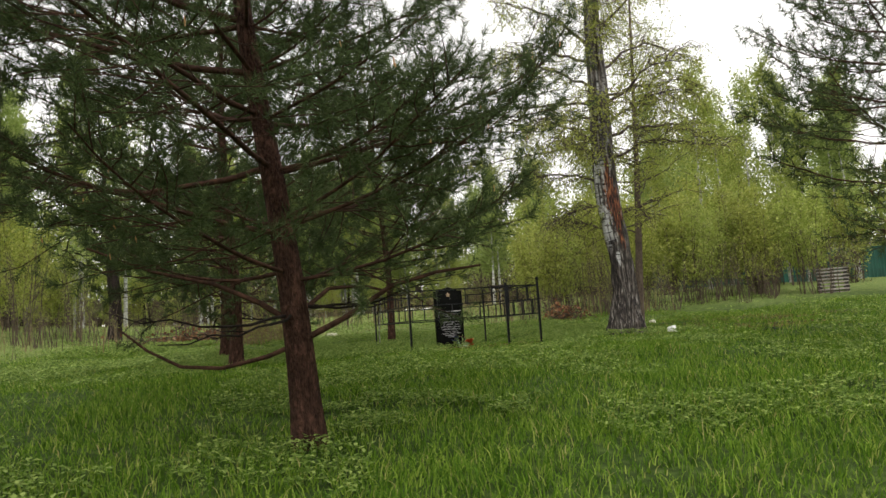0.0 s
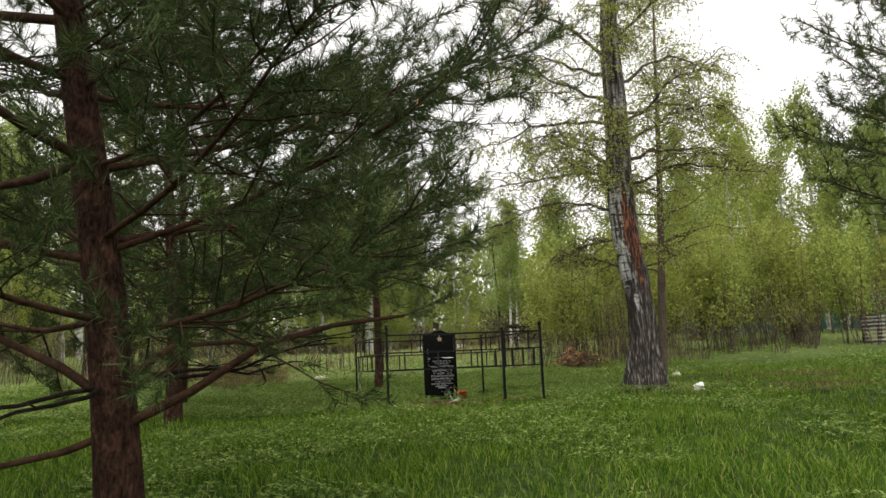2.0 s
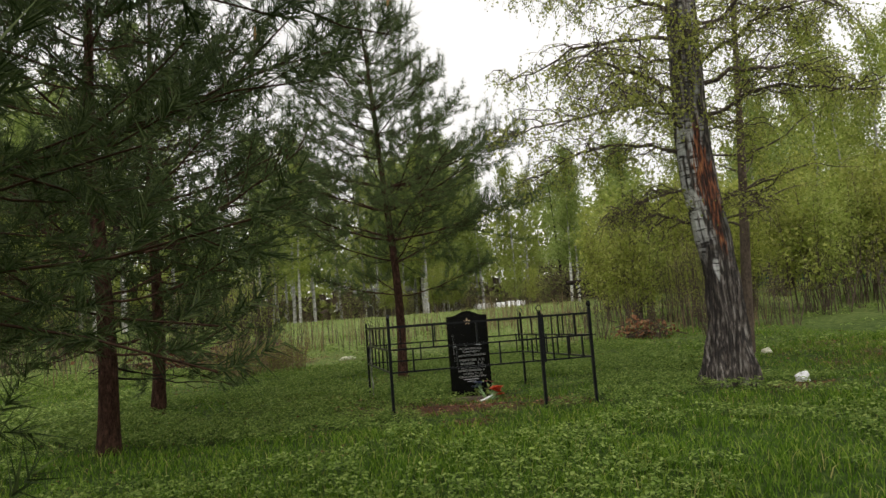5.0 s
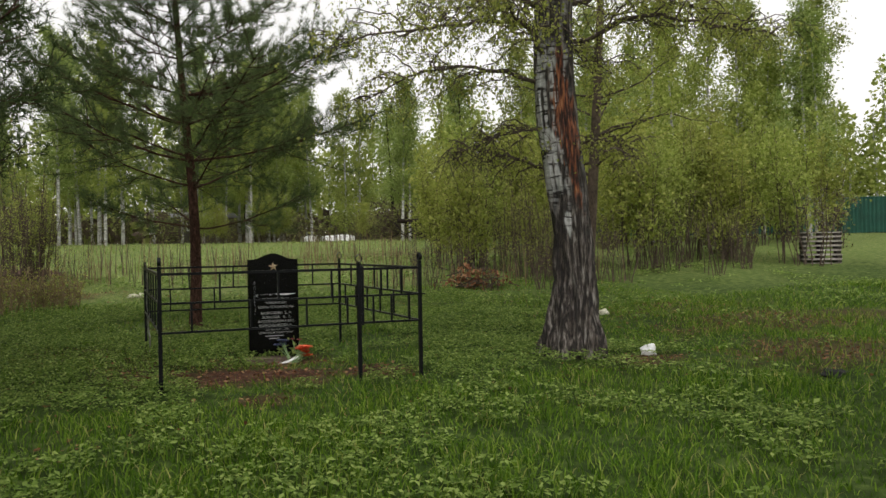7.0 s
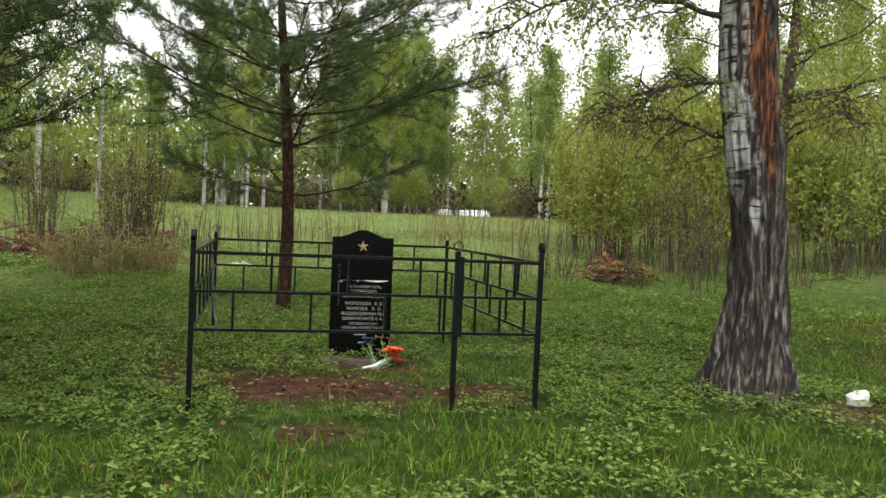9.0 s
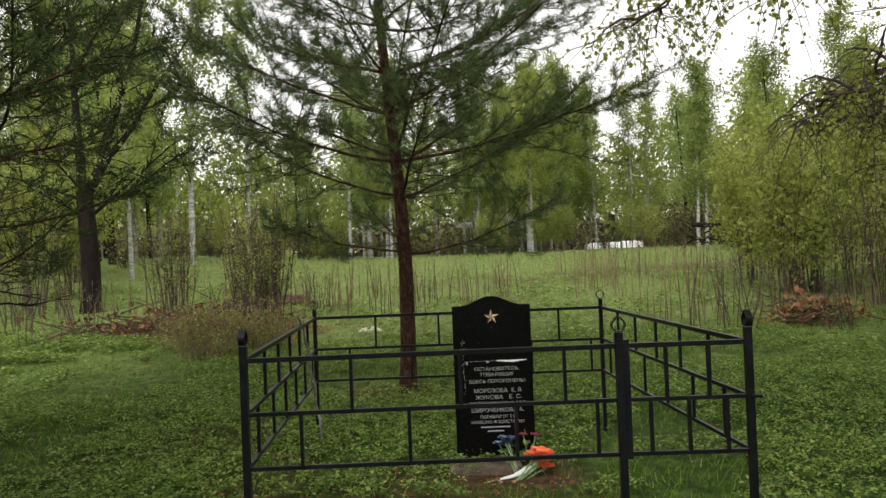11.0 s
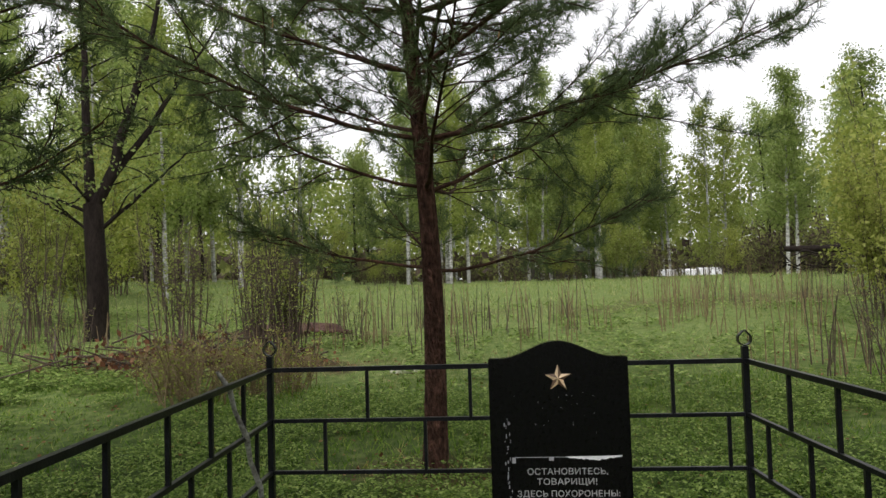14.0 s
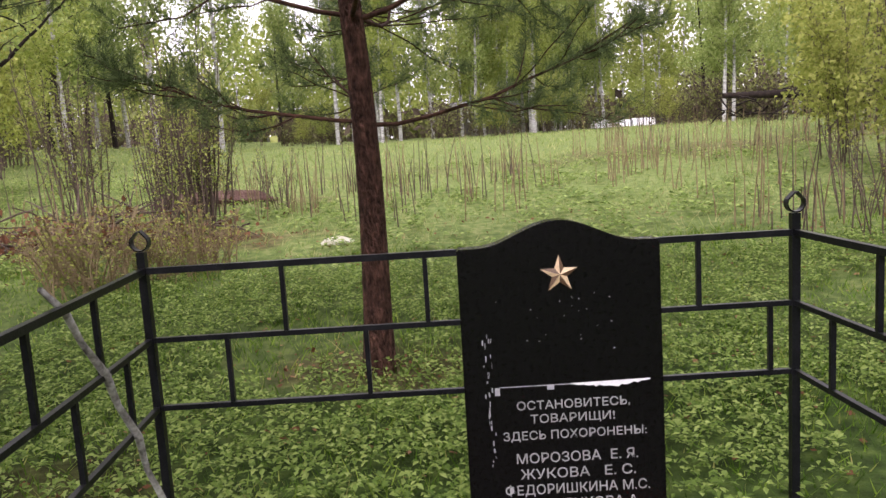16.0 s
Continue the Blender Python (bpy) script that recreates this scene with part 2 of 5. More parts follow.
def ground_z(x, y):
    x, y = np.asarray(x, float), np.asarray(y, float)
    z = np.interp(y, GY, GZ)
    rise = np.clip(0.032 * np.minimum(x - 3.0, 16), 0, None) * np.clip((y + 3) / 6, 0, 1) * np.clip((45 - y) / 25, 0, 1)
    rise = rise + np.clip(0.06 * np.minimum(-6.0 - x, 11), 0, None) * np.clip((y - 9) / 8, 0, 1)
    bumps = 0.03 * np.sin(x * 1.3 + 0.7 * y) * np.sin(0.9 * y - 0.4 * x) + 0.02 * np.sin(2.9 * x + 1.3) * np.sin(3.3 * y)
    z = z - 0.10 * np.exp(-((x - 1.3) ** 2 + (y - 1.9) ** 2) / 0.7)
    near = np.clip(1 - np.hypot(x - 1.1, (y - 1.3)) / 3.0, 0, 1)
    return z + rise + bumps * (1 - near)


def gz(x, y):
    return float(ground_z(x, y))


def value_noise(x, y, scale, seed=0):
    """Smooth random field between 0 and 1."""
    r = np.random.default_rng(seed).random((64, 64))
    u, v = np.asarray(x) / scale + 1000, np.asarray(y) / scale + 1000
    i, j = np.floor(u).astype(int), np.floor(v).astype(int)
    fu, fv = u - i, v - j
    fu, fv = fu * fu * (3 - 2 * fu), fv * fv * (3 - 2 * fv)
    g = lambda a, b: r[a % 64, b % 64]
    return (g(i, j) * (1 - fu) + g(i + 1, j) * fu) * (1 - fv) + (g(i, j + 1) * (1 - fu) + g(i + 1, j + 1) * fu) * fv


BARE = [(0.75, 0.72, 0.95, 0.60, 1.0), (1.9, 0.45, 0.5, 0.30, 0.9), (4.85, -0.25, 0.4, 0.3, 0.7), (6.9, -0.6, 1.3, 0.7, 0.6), (8.4, 1.2, 2.0, 0.8, 0.6),
        (0.8, -0.55, 0.3, 0.2, 0.7), (10.0, 17.0, 9.0, 1.6, 0.55), (-2.9, 12.6, 1.5, 0.6, 1.0), (-3.4, 9.4, 2.2, 0.9, 0.9), (-1.0, 2.6, 0.8, 0.8, 0.35), (1.4, 1.7, 0.5, 0.35, 0.85), (0.9, 1.2, 0.9, 0.7, 0.5),
        (7.6, 3.0, 1.8, 0.8, 0.35), (-0.3, 1.6, 0.4, 1.0, 0.4), (0.5, 4.4, 0.6, 0.5, 0.5)]


def bareness(x, y):
    n = value_noise(x, y, 0.35, 3) * 0.6 + value_noise(x, y, 0.12, 4) * 0.4
    out = np.zeros_like(np.asarray(x, float))
    for cx, cy, rx, ry, s in BARE:
        d = np.hypot((x - cx) / rx, (y - cy) / ry)
        out = np.maximum(out, s * np.clip((1.25 - d + (n - 0.5) * 1.3) * 1.8, 0, 1))
    return out


def grown(lo, hi, step, far):
    a = list(np.arange(lo, hi + 1e-6, step))
    s = step
    up, dn = [hi], [lo]
    while up[-1] < far:
        s *= 1.22
        up.append(up[-1] + s)
        dn.append(dn[-1] - s)
    return np.array(dn[:0:-1] + a + up[1:])


gx, gy = grown(-7, 11, 0.12, 900), grown(-14, 10, 0.12, 900)
XX, YY = np.meshgrid(gx, gy, indexing="ij")
ZZ = ground_z(XX, YY)
nx, ny = XX.shape
idx = np.arange(nx * ny).reshape(nx, ny)
quads = np.stack([idx[:-1, :-1], idx[1:, :-1], idx[1:, 1:], idx[:-1, 1:]], -1).reshape(-1, 4)

m, n, l, b, o = base_mat("meadow_soil_and_moss")
co = n.new("ShaderNodeTexCoord").outputs["Object"]
g1 = noise_node(n, l, co, 0.35)
g2 = noise_node(n, l, co, 9.0)
g3 = noise_node(n, l, co, 60.0)
turf = ramp(n, l, g1, [(0.3, (0.055, 0.125, 0.02)), (0.5, (0.095, 0.185, 0.03)), (0.72, (0.15, 0.21, 0.05))])
turf = mixc(n, l, 0.75, turf, ramp(n, l, g2, [(0.35, (0.018, 0.028, 0.008)), (0.52, (0.05, 0.085, 0.018)), (0.7, (0.15, 0.21, 0.05))]))
pale = ramp(n, l, g2, [(0.32, (0.13, 0.20, 0.05)), (0.5, (0.22, 0.31, 0.085)), (0.7, (0.37, 0.41, 0.16))])
fld = n.new("ShaderNodeAttribute")
fld.attribute_name = "field"
turf = mixc(n, l, fld.outputs["Fac"], turf, pale)
soil = ramp(n, l, g2, [(0.3, (0.06, 0.03, 0.02)), (0.55, (0.13, 0.065, 0.042)), (0.75, (0.22, 0.13, 0.08))])
at = n.new("ShaderNodeAttribute")
at.attribute_name = "bare"
l.new(mixc(n, l, 1.0, mixc(n, l, at.outputs["Fac"], turf, soil), (0.62, 0.6, 0.58), "MULTIPLY"), b.inputs["Base Color"])
b.inputs["Roughness"].default_value = 0.95
b.inputs["Specular IOR Level"].default_value = 0.1
bump(n, l, b, g3, 0.6, 0.03)
M_GROUND = m
tagged(new("ground", mesh_from("ground", np.stack([XX, YY, ZZ], -1).reshape(-1, 3), quads, M_GROUND, True, {"bare": bareness(XX, YY).ravel(), "field": (np.clip((YY - 5 + 3 * value_noise(XX, YY, 2.0, 8)) / 6, 0, 1)).ravel()})),
       "rising green meadow with patches of bare reddish soil", "ground", kind="structure")


# ---- pines ----
def pine_growth(height, first, radius, seed, lean=(0, 0), gap=0.42, dead=3, base_r=0.11, el=(12, 48), spacing=0.17, trunk_curve=0.0, count=(4, 7), first_az=(), wide=(), taper=0.62, inner=0.2, shy=0.34):
    """Lines of trunk and limbs, and the shoots that carry needles, of a young pine."""
    rng = np.random.default_rng(seed)
    zs = np.linspace(-0.25, height, 26)
    t = np.clip(zs / height, 0, 1)
    trunk = np.stack([lean[0] * t + 0.03 * np.sin(3 * t * 3.1) + trunk_curve * np.sin(np.pi * t), lean[1] * t + 0.03 * np.cos(4 * t), zs], 1)
    tr = base_r * (1 - 0.86 * t) * (1 + 0.35 * np.exp(-np.clip(zs + 0.1, 0, None) * 5))
    limbs, twigs, shoots = [], [], []
    at_z = lambda z: np.array([np.interp(z, zs, trunk[:, k]) for k in range(3)])
    z, w = first, 0
    while z < height - 0.3:
        u = (z - first) / (height - first)
        size = radius * (1 - u) ** taper * (0.75 + 0.5 * min(1, w / 2))
        n_b = len(first_az[w]) if w < len(first_az) else rng.integers(*count) if w >= 1 else 4
        a0 = rng.uniform(0, 6.28)
        for k in range(n_b):
            az = a0 + k * 6.283 / n_b + rng.normal() * 0.25 if w >= len(first_az) else first_az[w][k]
            ln = size * rng.uniform(0.75, 1.12) * (1 + sum(g * max(0.0, math.cos(az - w_az)) ** 3 for w_az, g, z0, z1 in wide if z0 < z < z1))
            e0 = el[0] + 22 * u + rng.normal() * 5
            line = curve_line(at_z(z + rng.uniform(-0.05, 0.05)), az, e0, el[1] + 12 * u + rng.normal() * 6, ln, 9, rng, 0.05)
            r0 = 0.006 + 0.0055 * ln * (1 - 0.3 * u)
            limbs.append((line, np.linspace(r0, 0.005, 10)))
            s = inner
            while s < 0.98:
                p, d = along(line, s)
                for side in (1, -1):
                    if rng.random() < 0.12:
                        continue
                    sl = ln * (0.42 * (1 - s) + 0.16) * rng.uniform(0.7, 1.2)
                    az2 = math.atan2(d[1], d[0]) + side * radians(rng.uniform(35, 62))
                    e2 = math.degrees(math.asin(np.clip(d[2], -1, 1))) + rng.normal() * 15 - 4
                    sub = curve_line(p, az2, e2 - 8, e2 + 6, sl, 4, rng, 0.12)
                    twigs.append((sub, np.linspace(0.006, 0.003, 5)))
                    q = shy
                    while q < 1.0:
                        pp, dd = along(sub, q)
                        shoots.append((pp, unit(dd + rng.normal(size=3) * 0.5 + np.array([0, 0, 0.12])), 0.11 * rng.uniform(0.7, 1.4)))
                        q += 0.10 / max(sl, 0.15) * rng.uniform(0.8, 1.2)
                    shoots.append((sub[-1], unit(sub[-1] - sub[-2] + np.array([0, 0, 0.2])), 0.16))
                s += spacing / ln * rng.uniform(0.8, 1.2)
            for q in np.arange(0.62, 1.0, 0.08 / ln):
                pp, dd = along(line, min(q, 0.999))
                shoots.append((pp, unit(dd + rng.normal(size=3) * 0.5), 0.15))
        z += gap * (1 - 0.25 * u) * rng.uniform(0.85, 1.15)
        w += 1
    bare = []
    for k in range(dead):
        az = rng.uniform(0, 6.28)
        line = curve_line(at_z(first - rng.uniform(0.02, 0.3)), az, rng.uniform(-15, 5), rng.uniform(-20, 15), radius * rng.uniform(0.35, 0.75), 7, rng, 0.14)
        bare.append((line, np.linspace(0.013, 0.003, 8)))
        for q in (0.35, 0.5, 0.65, 0.8):
            pp, dd = along(line, q)
            sub = curve_line(pp, math.atan2(dd[1], dd[0]) + rng.choice([-1, 1]) * rng.uniform(0.5, 1.0), rng.uniform(-25, 25), rng.uniform(-20, 20), rng.uniform(0.15, 0.45), 4, rng, 0.15)
            bare.append((sub, np.linspace(0.005, 0.002, 5)))
    return trunk, tr, limbs, twigs, shoots, bare


def needles(shoots, per, length, width, rng):
    """Needles round each shoot, one thin triangle each."""
    P = np.array([s[0] for s in shoots])
    D = np.array([s[1] for s in shoots])
    L = np.array([s[2] for s in shoots])
    n = len(P)
    u = rng.random((n, per))
    root = P[:, None] + D[:, None] * (L[:, None] * u)[..., None]
    rnd = rng.normal(size=(n, per, 3))
    perp = unit(rnd - (rnd * D[:, None]).sum(-1, keepdims=True) * D[:, None])
    open_ = np.radians(rng.uniform(25, 75, (n, per)))[..., None]
    nd = D[:, None] * np.cos(open_) + perp * np.sin(open_)
    ln = (length * rng.uniform(0.7, 1.2, (n, per)))[..., None]
    side = unit(np.cross(nd, rng.normal(size=(n, per, 3)))) * width / 2
    v = np.stack([root - side, root + side, root + nd * ln], 2).reshape(-1, 3)
    return v, np.arange(len(v)).reshape(-1, 3)


def pine(at, label, height, first, radius, seed, per=34, needle=(0.075, 0.0042), candles=0, extra=(), foliage_mat=None, **kw):
    rng = np.random.default_rng(seed + 100)
    ob = thing("pine_tree", at, label, "pine tree")
    trunk, tr, limbs, twigs, shoots, bare = pine_growth(height, first, radius, seed, **kw)
    for line, r in extra:
        limbs.append((np.array(line, float), np.linspace(r, r * 0.35, len(line))))
    part("trunk", mesh_from("trunk", *tube(trunk, tr, 14), M_PINE_BARK, True), ob, "reddish-brown flaky pine trunk")
    for line, r in limbs:
        part("limb", mesh_from("limb", *tube(line, r, 6), M_PINE_LIMB, True), ob)
    tagged(part("twig_mass", mesh_from("twig_mass", *joined([tube(a, b, 3) for a, b in twigs]), M_PINE_LIMB, True), ob), kind="stuff")
    for i in range(0, len(bare), 5):
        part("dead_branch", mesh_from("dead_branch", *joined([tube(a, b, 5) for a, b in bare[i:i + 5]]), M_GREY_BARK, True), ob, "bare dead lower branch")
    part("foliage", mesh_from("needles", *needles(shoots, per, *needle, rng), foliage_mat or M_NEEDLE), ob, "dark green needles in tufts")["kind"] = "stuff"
    if candles:
        pick = rng.choice(len(shoots), candles, replace=False)
        ch = []
        for i in pick:
            p, d, s = shoots[i]
            q = p + d * s
            ch.append(tube([q, q + np.array([0, 0, 0.02]) + d * 0.01, q + np.array([0, 0, 0.045]) + d * 0.012], [0.004, 0.006, 0.002], 5))
        part("candle_growth", mesh_from("candle_growth", *joined(ch), M_CANDLE, True), ob, "orange-brown spring candles")["kind"] = "stuff"
    return ob


LOW_LIMBS = [([(0, 0, 0.73), (-0.27, 0.08, 0.63), (-0.59, 0.17, 0.57), (-0.87, 0.25, 0.60), (-1.1, 0.32, 0.73), (-1.3, 0.4, 0.9)], 0.022),
             ([(0, 0, 0.80), (-0.3, 0.09, 1.02), (-0.62, 0.2, 1.18), (-1.05, 0.3, 1.3), (-1.5, 0.4, 1.5)], 0.026),
             ([(0, 0, 0.74), (0.3, -0.08, 0.88), (0.62, -0.17, 1.08), (0.95, -0.22, 1.16), (1.3, -0.2, 1.2)], 0.027),
             ([(0, 0, 0.95), (0.2, 0.1, 1.1), (0.5, 0.3, 1.12), (0.8, 0.45, 1.05)], 0.02)]
PINES = [((-2.5, -7.46, -0.42), "large pine with low dark-green branches and reddish trunk", dict(height=6.4, first=1.2, radius=2.3, seed=11, lean=(-0.62, 0.0), gap=0.40, count=(4, 7), dead=4, base_r=0.115, extra=LOW_LIMBS, el=(3, 30), candles=90, per=54, needle=(0.088, 0.0044), spacing=0.135, taper=0.95, wide=((3.2, 0.75, 0, 9), (4.1, 0.45, 1.6, 9), (2.4, 0.4, 1.6, 9), (0.6, 0.3, 1.5, 2.4), (-0.6, -0.4, 1.9, 9)))),
         ((0.52, 4.39, 0.06), "slender young pine standing behind the iron fence", dict(height=7.2, first=1.50, radius=2.35, seed=23, lean=(-0.5, 0.0), trunk_curve=0.15, gap=0.48, count=(5, 7), taper=0.72, dead=0, base_r=0.086, el=(4, 30), candles=24, per=54, needle=(0.095, 0.0040), spacing=0.14, inner=0.26, shy=0.3, foliage_mat=M_NEEDLE_SUNLIT, first_az=([0.1, 3.25, 1.7], [3.35, 0.25, 1.3, 4.9]))),
         ((-2.95, -0.6, 0.0), "young pine with drooping dark branches over the grass", dict(height=6.4, first=1.0, radius=2.4, seed=37, lean=(-0.1, 0.1), gap=0.45, dead=3, base_r=0.105, el=(-2, 34), spacing=0.15, per=22, needle=(0.09, 0.0095))),
         ((-3.15, 2.75, 0.08), "young pine with dense dark needles beside another", dict(height=6.8, first=1.35, radius=2.0, seed=41, lean=(0.1, -0.1), gap=0.50, dead=3, base_r=0.095, el=(0, 36), spacing=0.20, per=17, needle=(0.09, 0.0095))),
         ((5.0, -5.9, -0.3), "pine with branches reaching over the meadow", dict(height=6.5, first=1.4, radius=2.1, seed=53, lean=(0.0, 0.0), gap=0.48, dead=2, base_r=0.11, el=(-2, 34), spacing=0.19, per=18, needle=(0.09, 0.0095)))]
for at_, lab, kw in PINES:
    pine(at_, lab, **kw)


# ---- the old birch ----
def birch_bark():
    m, n, l, b, o = base_mat("old_birch_bark")
    co = n.new("ShaderNodeTexCoord").outputs["Object"]
    fur = noise_node(n, l, co, 21, (1.5, 1.5, 0.26), 9)
    fine = noise_node(n, l, co, 50, (1, 1, 0.4), 5)
    band = noise_node(n, l, co, 6, (0.7, 0.7, 5.0), 4)
    rough_c = ramp(n, l, fur, [(0.44, (0.009, 0.007, 0.006)), (0.50, (0.045, 0.036, 0.030)), (0.56, (0.16, 0.138, 0.12)), (0.67, (0.44, 0.41, 0.38))])
    rough_c = mixc(n, l, 0.3, rough_c, ramp(n, l, fine, [(0.3, (0.03, 0.024, 0.02)), (0.7, (0.15, 0.12, 0.10))]))
    big = noise_node(n, l, co, 7, (1, 1, 0.45), 4)
    rough_c = mixc(n, l, ramp(n, l, big, [(0.42, (0, 0, 0)), (0.6, (0.75, 0.75, 0.75))]), rough_c, ramp(n, l, fur, [(0.45, (0.008, 0.006, 0.005)), (0.62, (0.075, 0.054, 0.042))]))
    white_c = ramp(n, l, band, [(0.40, (0.03, 0.026, 0.023)), (0.45, (0.48, 0.47, 0.46)), (0.7, (0.76, 0.76, 0.75))])
    at = n.new("ShaderNodeAttribute")
    at.attribute_name = "white"
    sc = n.new("ShaderNodeAttribute")
    sc.attribute_name = "scar"
    scar_c = ramp(n, l, fur, [(0.40, (0.018, 0.008, 0.005)), (0.49, (0.10, 0.034, 0.018)), (0.57, (0.26, 0.085, 0.034)), (0.70, (0.45, 0.20, 0.085))])
    bark = mixc(n, l, at.outputs["Fac"], rough_c, white_c)
    l.new(mixc(n, l, sc.outputs["Fac"], bark, scar_c), b.inputs["Base Color"])
    b.inputs["Roughness"].default_value = 0.85
    bump(n, l, b, fur, 1.0, 0.08)
    return m


M_OLD_BIRCH = birch_bark()

BZ = [-0.15, 0.15, 0.35, 0.8, 1.304, 1.904, 2.503, 2.885, 3.267, 3.921, 4.902, 5.992, 7.518, 9.697, 11.878]
BX = [-0.043, -0.043, -0.032, 0.0, -0.022, -0.097, -0.194, -0.216, -0.227, -0.216, -0.194, -0.216, -0.13, 0.0, 0.108]
BR = [0.389, 0.324, 0.275, 0.221, 0.198, 0.216, 0.218, 0.214, 0.207, 0.2, 0.186, 0.151, 0.108, 0.065, 0.022]


def birch_axis(z):
    return np.array([np.interp(z, BZ, BX), 0.0 * z, z])


def birch_surface(ang, z, out=0.0):
    """A point on the furrowed trunk."""
    low = np.clip(1 - z / 2.2, 0, 1)
    flare = 1 + 0.16 * np.clip(1 - z / 0.7, 0, 1) * np.sin(ang * 5 + 1)
    ridge = 0.018 * np.sin(ang * 13 + 2.2 * np.sin(z * 2.1) + z * 1.3) + 0.018 * np.sin(ang * 23 - 2 * np.sin(z * 3.7)) + 0.012 * np.sin(z * 9 + ang * 6)
    plates = value_noise(ang * 3.2, z * 0.35, 0.16, 41) * 0.6 + value_noise(ang * 7.0, z * 0.6, 0.16, 42) * 0.4 - 0.5
    r = np.interp(z, BZ, BR) * flare + plates * 0.05 * (0.3 + 0.7 * low) + ridge * (0.25 + 0.75 * low) + out
    return np.stack([np.interp(z, BZ, BX) + r * np.cos(ang), r * np.sin(ang), z], -1)


def old_birch(at):
    rng = np.random.default_rng(5)
    ob = thing("birch_tree", at, "old birch with furrowed bark and orange scar", "birch tree")
    zs = np.concatenate([np.linspace(-0.15, 3.6, 190), np.linspace(3.7, 11, 40)])
    an = np.linspace(0, 2 * np.pi, 145)[:-1]
    A, Z = np.meshgrid(an, zs)
    v = birch_surface(A, Z).reshape(-1, 3)
    k = len(an)
    i, j = np.meshgrid(np.arange(len(zs) - 1), np.arange(k), indexing="ij")
    i, j = i.ravel(), j.ravel()
    f = np.stack([i * k + j, i * k + (j + 1) % k, (i + 1) * k + (j + 1) % k, (i + 1) * k + j], 1)
    deg, H = np.degrees(A), Z
    Z = np.where(H > 1.25, 1.25 + (H - 1.25) / 1.09, H)
    nz = value_noise(A * 1.2, Z, 0.22, 9)
    side = np.clip((252 - deg) / 12, 0, 1) * np.clip((deg - 150) / 25, 0, 1)
    white = np.clip((Z - 1.5) / 0.35, 0, 1) * np.clip((3.25 - Z) / 0.15, 0, 1) * side * np.clip((0.6 * nz + 0.4 * value_noise(A * 1.5, Z * 3.5, 0.2, 19) - 0.38) * 7, 0, 1)
    white = np.maximum(white, np.clip((1.1 - np.hypot((deg - 229) / 15, (Z - 1.44) / 0.12) + (nz - 0.5)) * 3, 0, 1))
    white = np.maximum(white, np.clip((Z - 3.2) / 0.3, 0, 1) * np.clip((nz - 0.6) * 3, 0, 1) * 0.7)
    white = np.maximum(white, np.clip((Z - 1.2) / 1.5, 0, 1) * np.clip((nz - 0.62) * 3, 0, 1) * 0.6)
    u = np.clip((Z - 1.5) / 1.7, 0, 1)
    mid = 256 + 22 * (1 - u) + 5 * np.sin(Z * 6)
    half = 9 + 44 * np.sin(np.clip((1 - u) * 1.2, 0, 1) * 3.0) ** 1.5 * (1 - 0.6 * u)
    jag = (value_noise(A * 2.5, Z, 0.10, 14) - 0.5) * 1.6
    scar = np.clip((1 - np.abs(deg - mid) / half + jag * 0.7) * 4, 0, 1) * np.clip((Z - 1.52 + jag * 0.15) * 5, 0, 1) * np.clip((3.2 - Z) * 8, 0, 1)
    part("trunk", mesh_from("trunk", v, f, M_OLD_BIRCH, True, {"white": white.ravel(), "scar": scar.ravel()}), ob, "thick leaning trunk, furrowed, with torn orange strip")
    leaves, twigs = [], []

    def limb(z, az, e0, e1, ln, r, density=1.0, hang=1.0):
        line = curve_line(birch_axis(z), az, e0, e1, ln, 12, rng, 0.2)
        part("limb", mesh_from("limb", *tube(line, np.linspace(r * 0.8, 0.006, 13), 7), M_TWIG, True), ob)
        s = 0.22
        while s < 1:
            p, d = along(line, s)
            sl = ln * rng.uniform(0.22, 0.42) * (1.1 - 0.5 * s)
            sub = curve_line(p, math.atan2(d[1], d[0]) + rng.normal() * 0.9, rng.uniform(-30, 65), rng.uniform(-75, 5), sl, 6, rng, 0.25)
            twigs.append((sub, np.linspace(0.010, 0.004, 7), 4))
            for q in np.arange(0.12, 1.01, 0.11):
                pp, dd = along(sub, min(q, 0.99))
                tw = curve_line(pp, rng.uniform(0, 6.28), rng.uniform(-40, 20), rng.uniform(-88, -55), rng.uniform(0.2, 0.75) * hang, 5, rng, 0.16)
                twigs.append((tw, np.linspace(0.0035, 0.0015, 6), 3))
                nl = int(rng.integers(9, 17) * density)
                if nl:
                    leaves.append(np.array([along(tw, x)[0] for x in rng.uniform(0.15, 1, nl)]) + rng.normal(size=(nl, 3)) * 0.02)
            s += 0.05
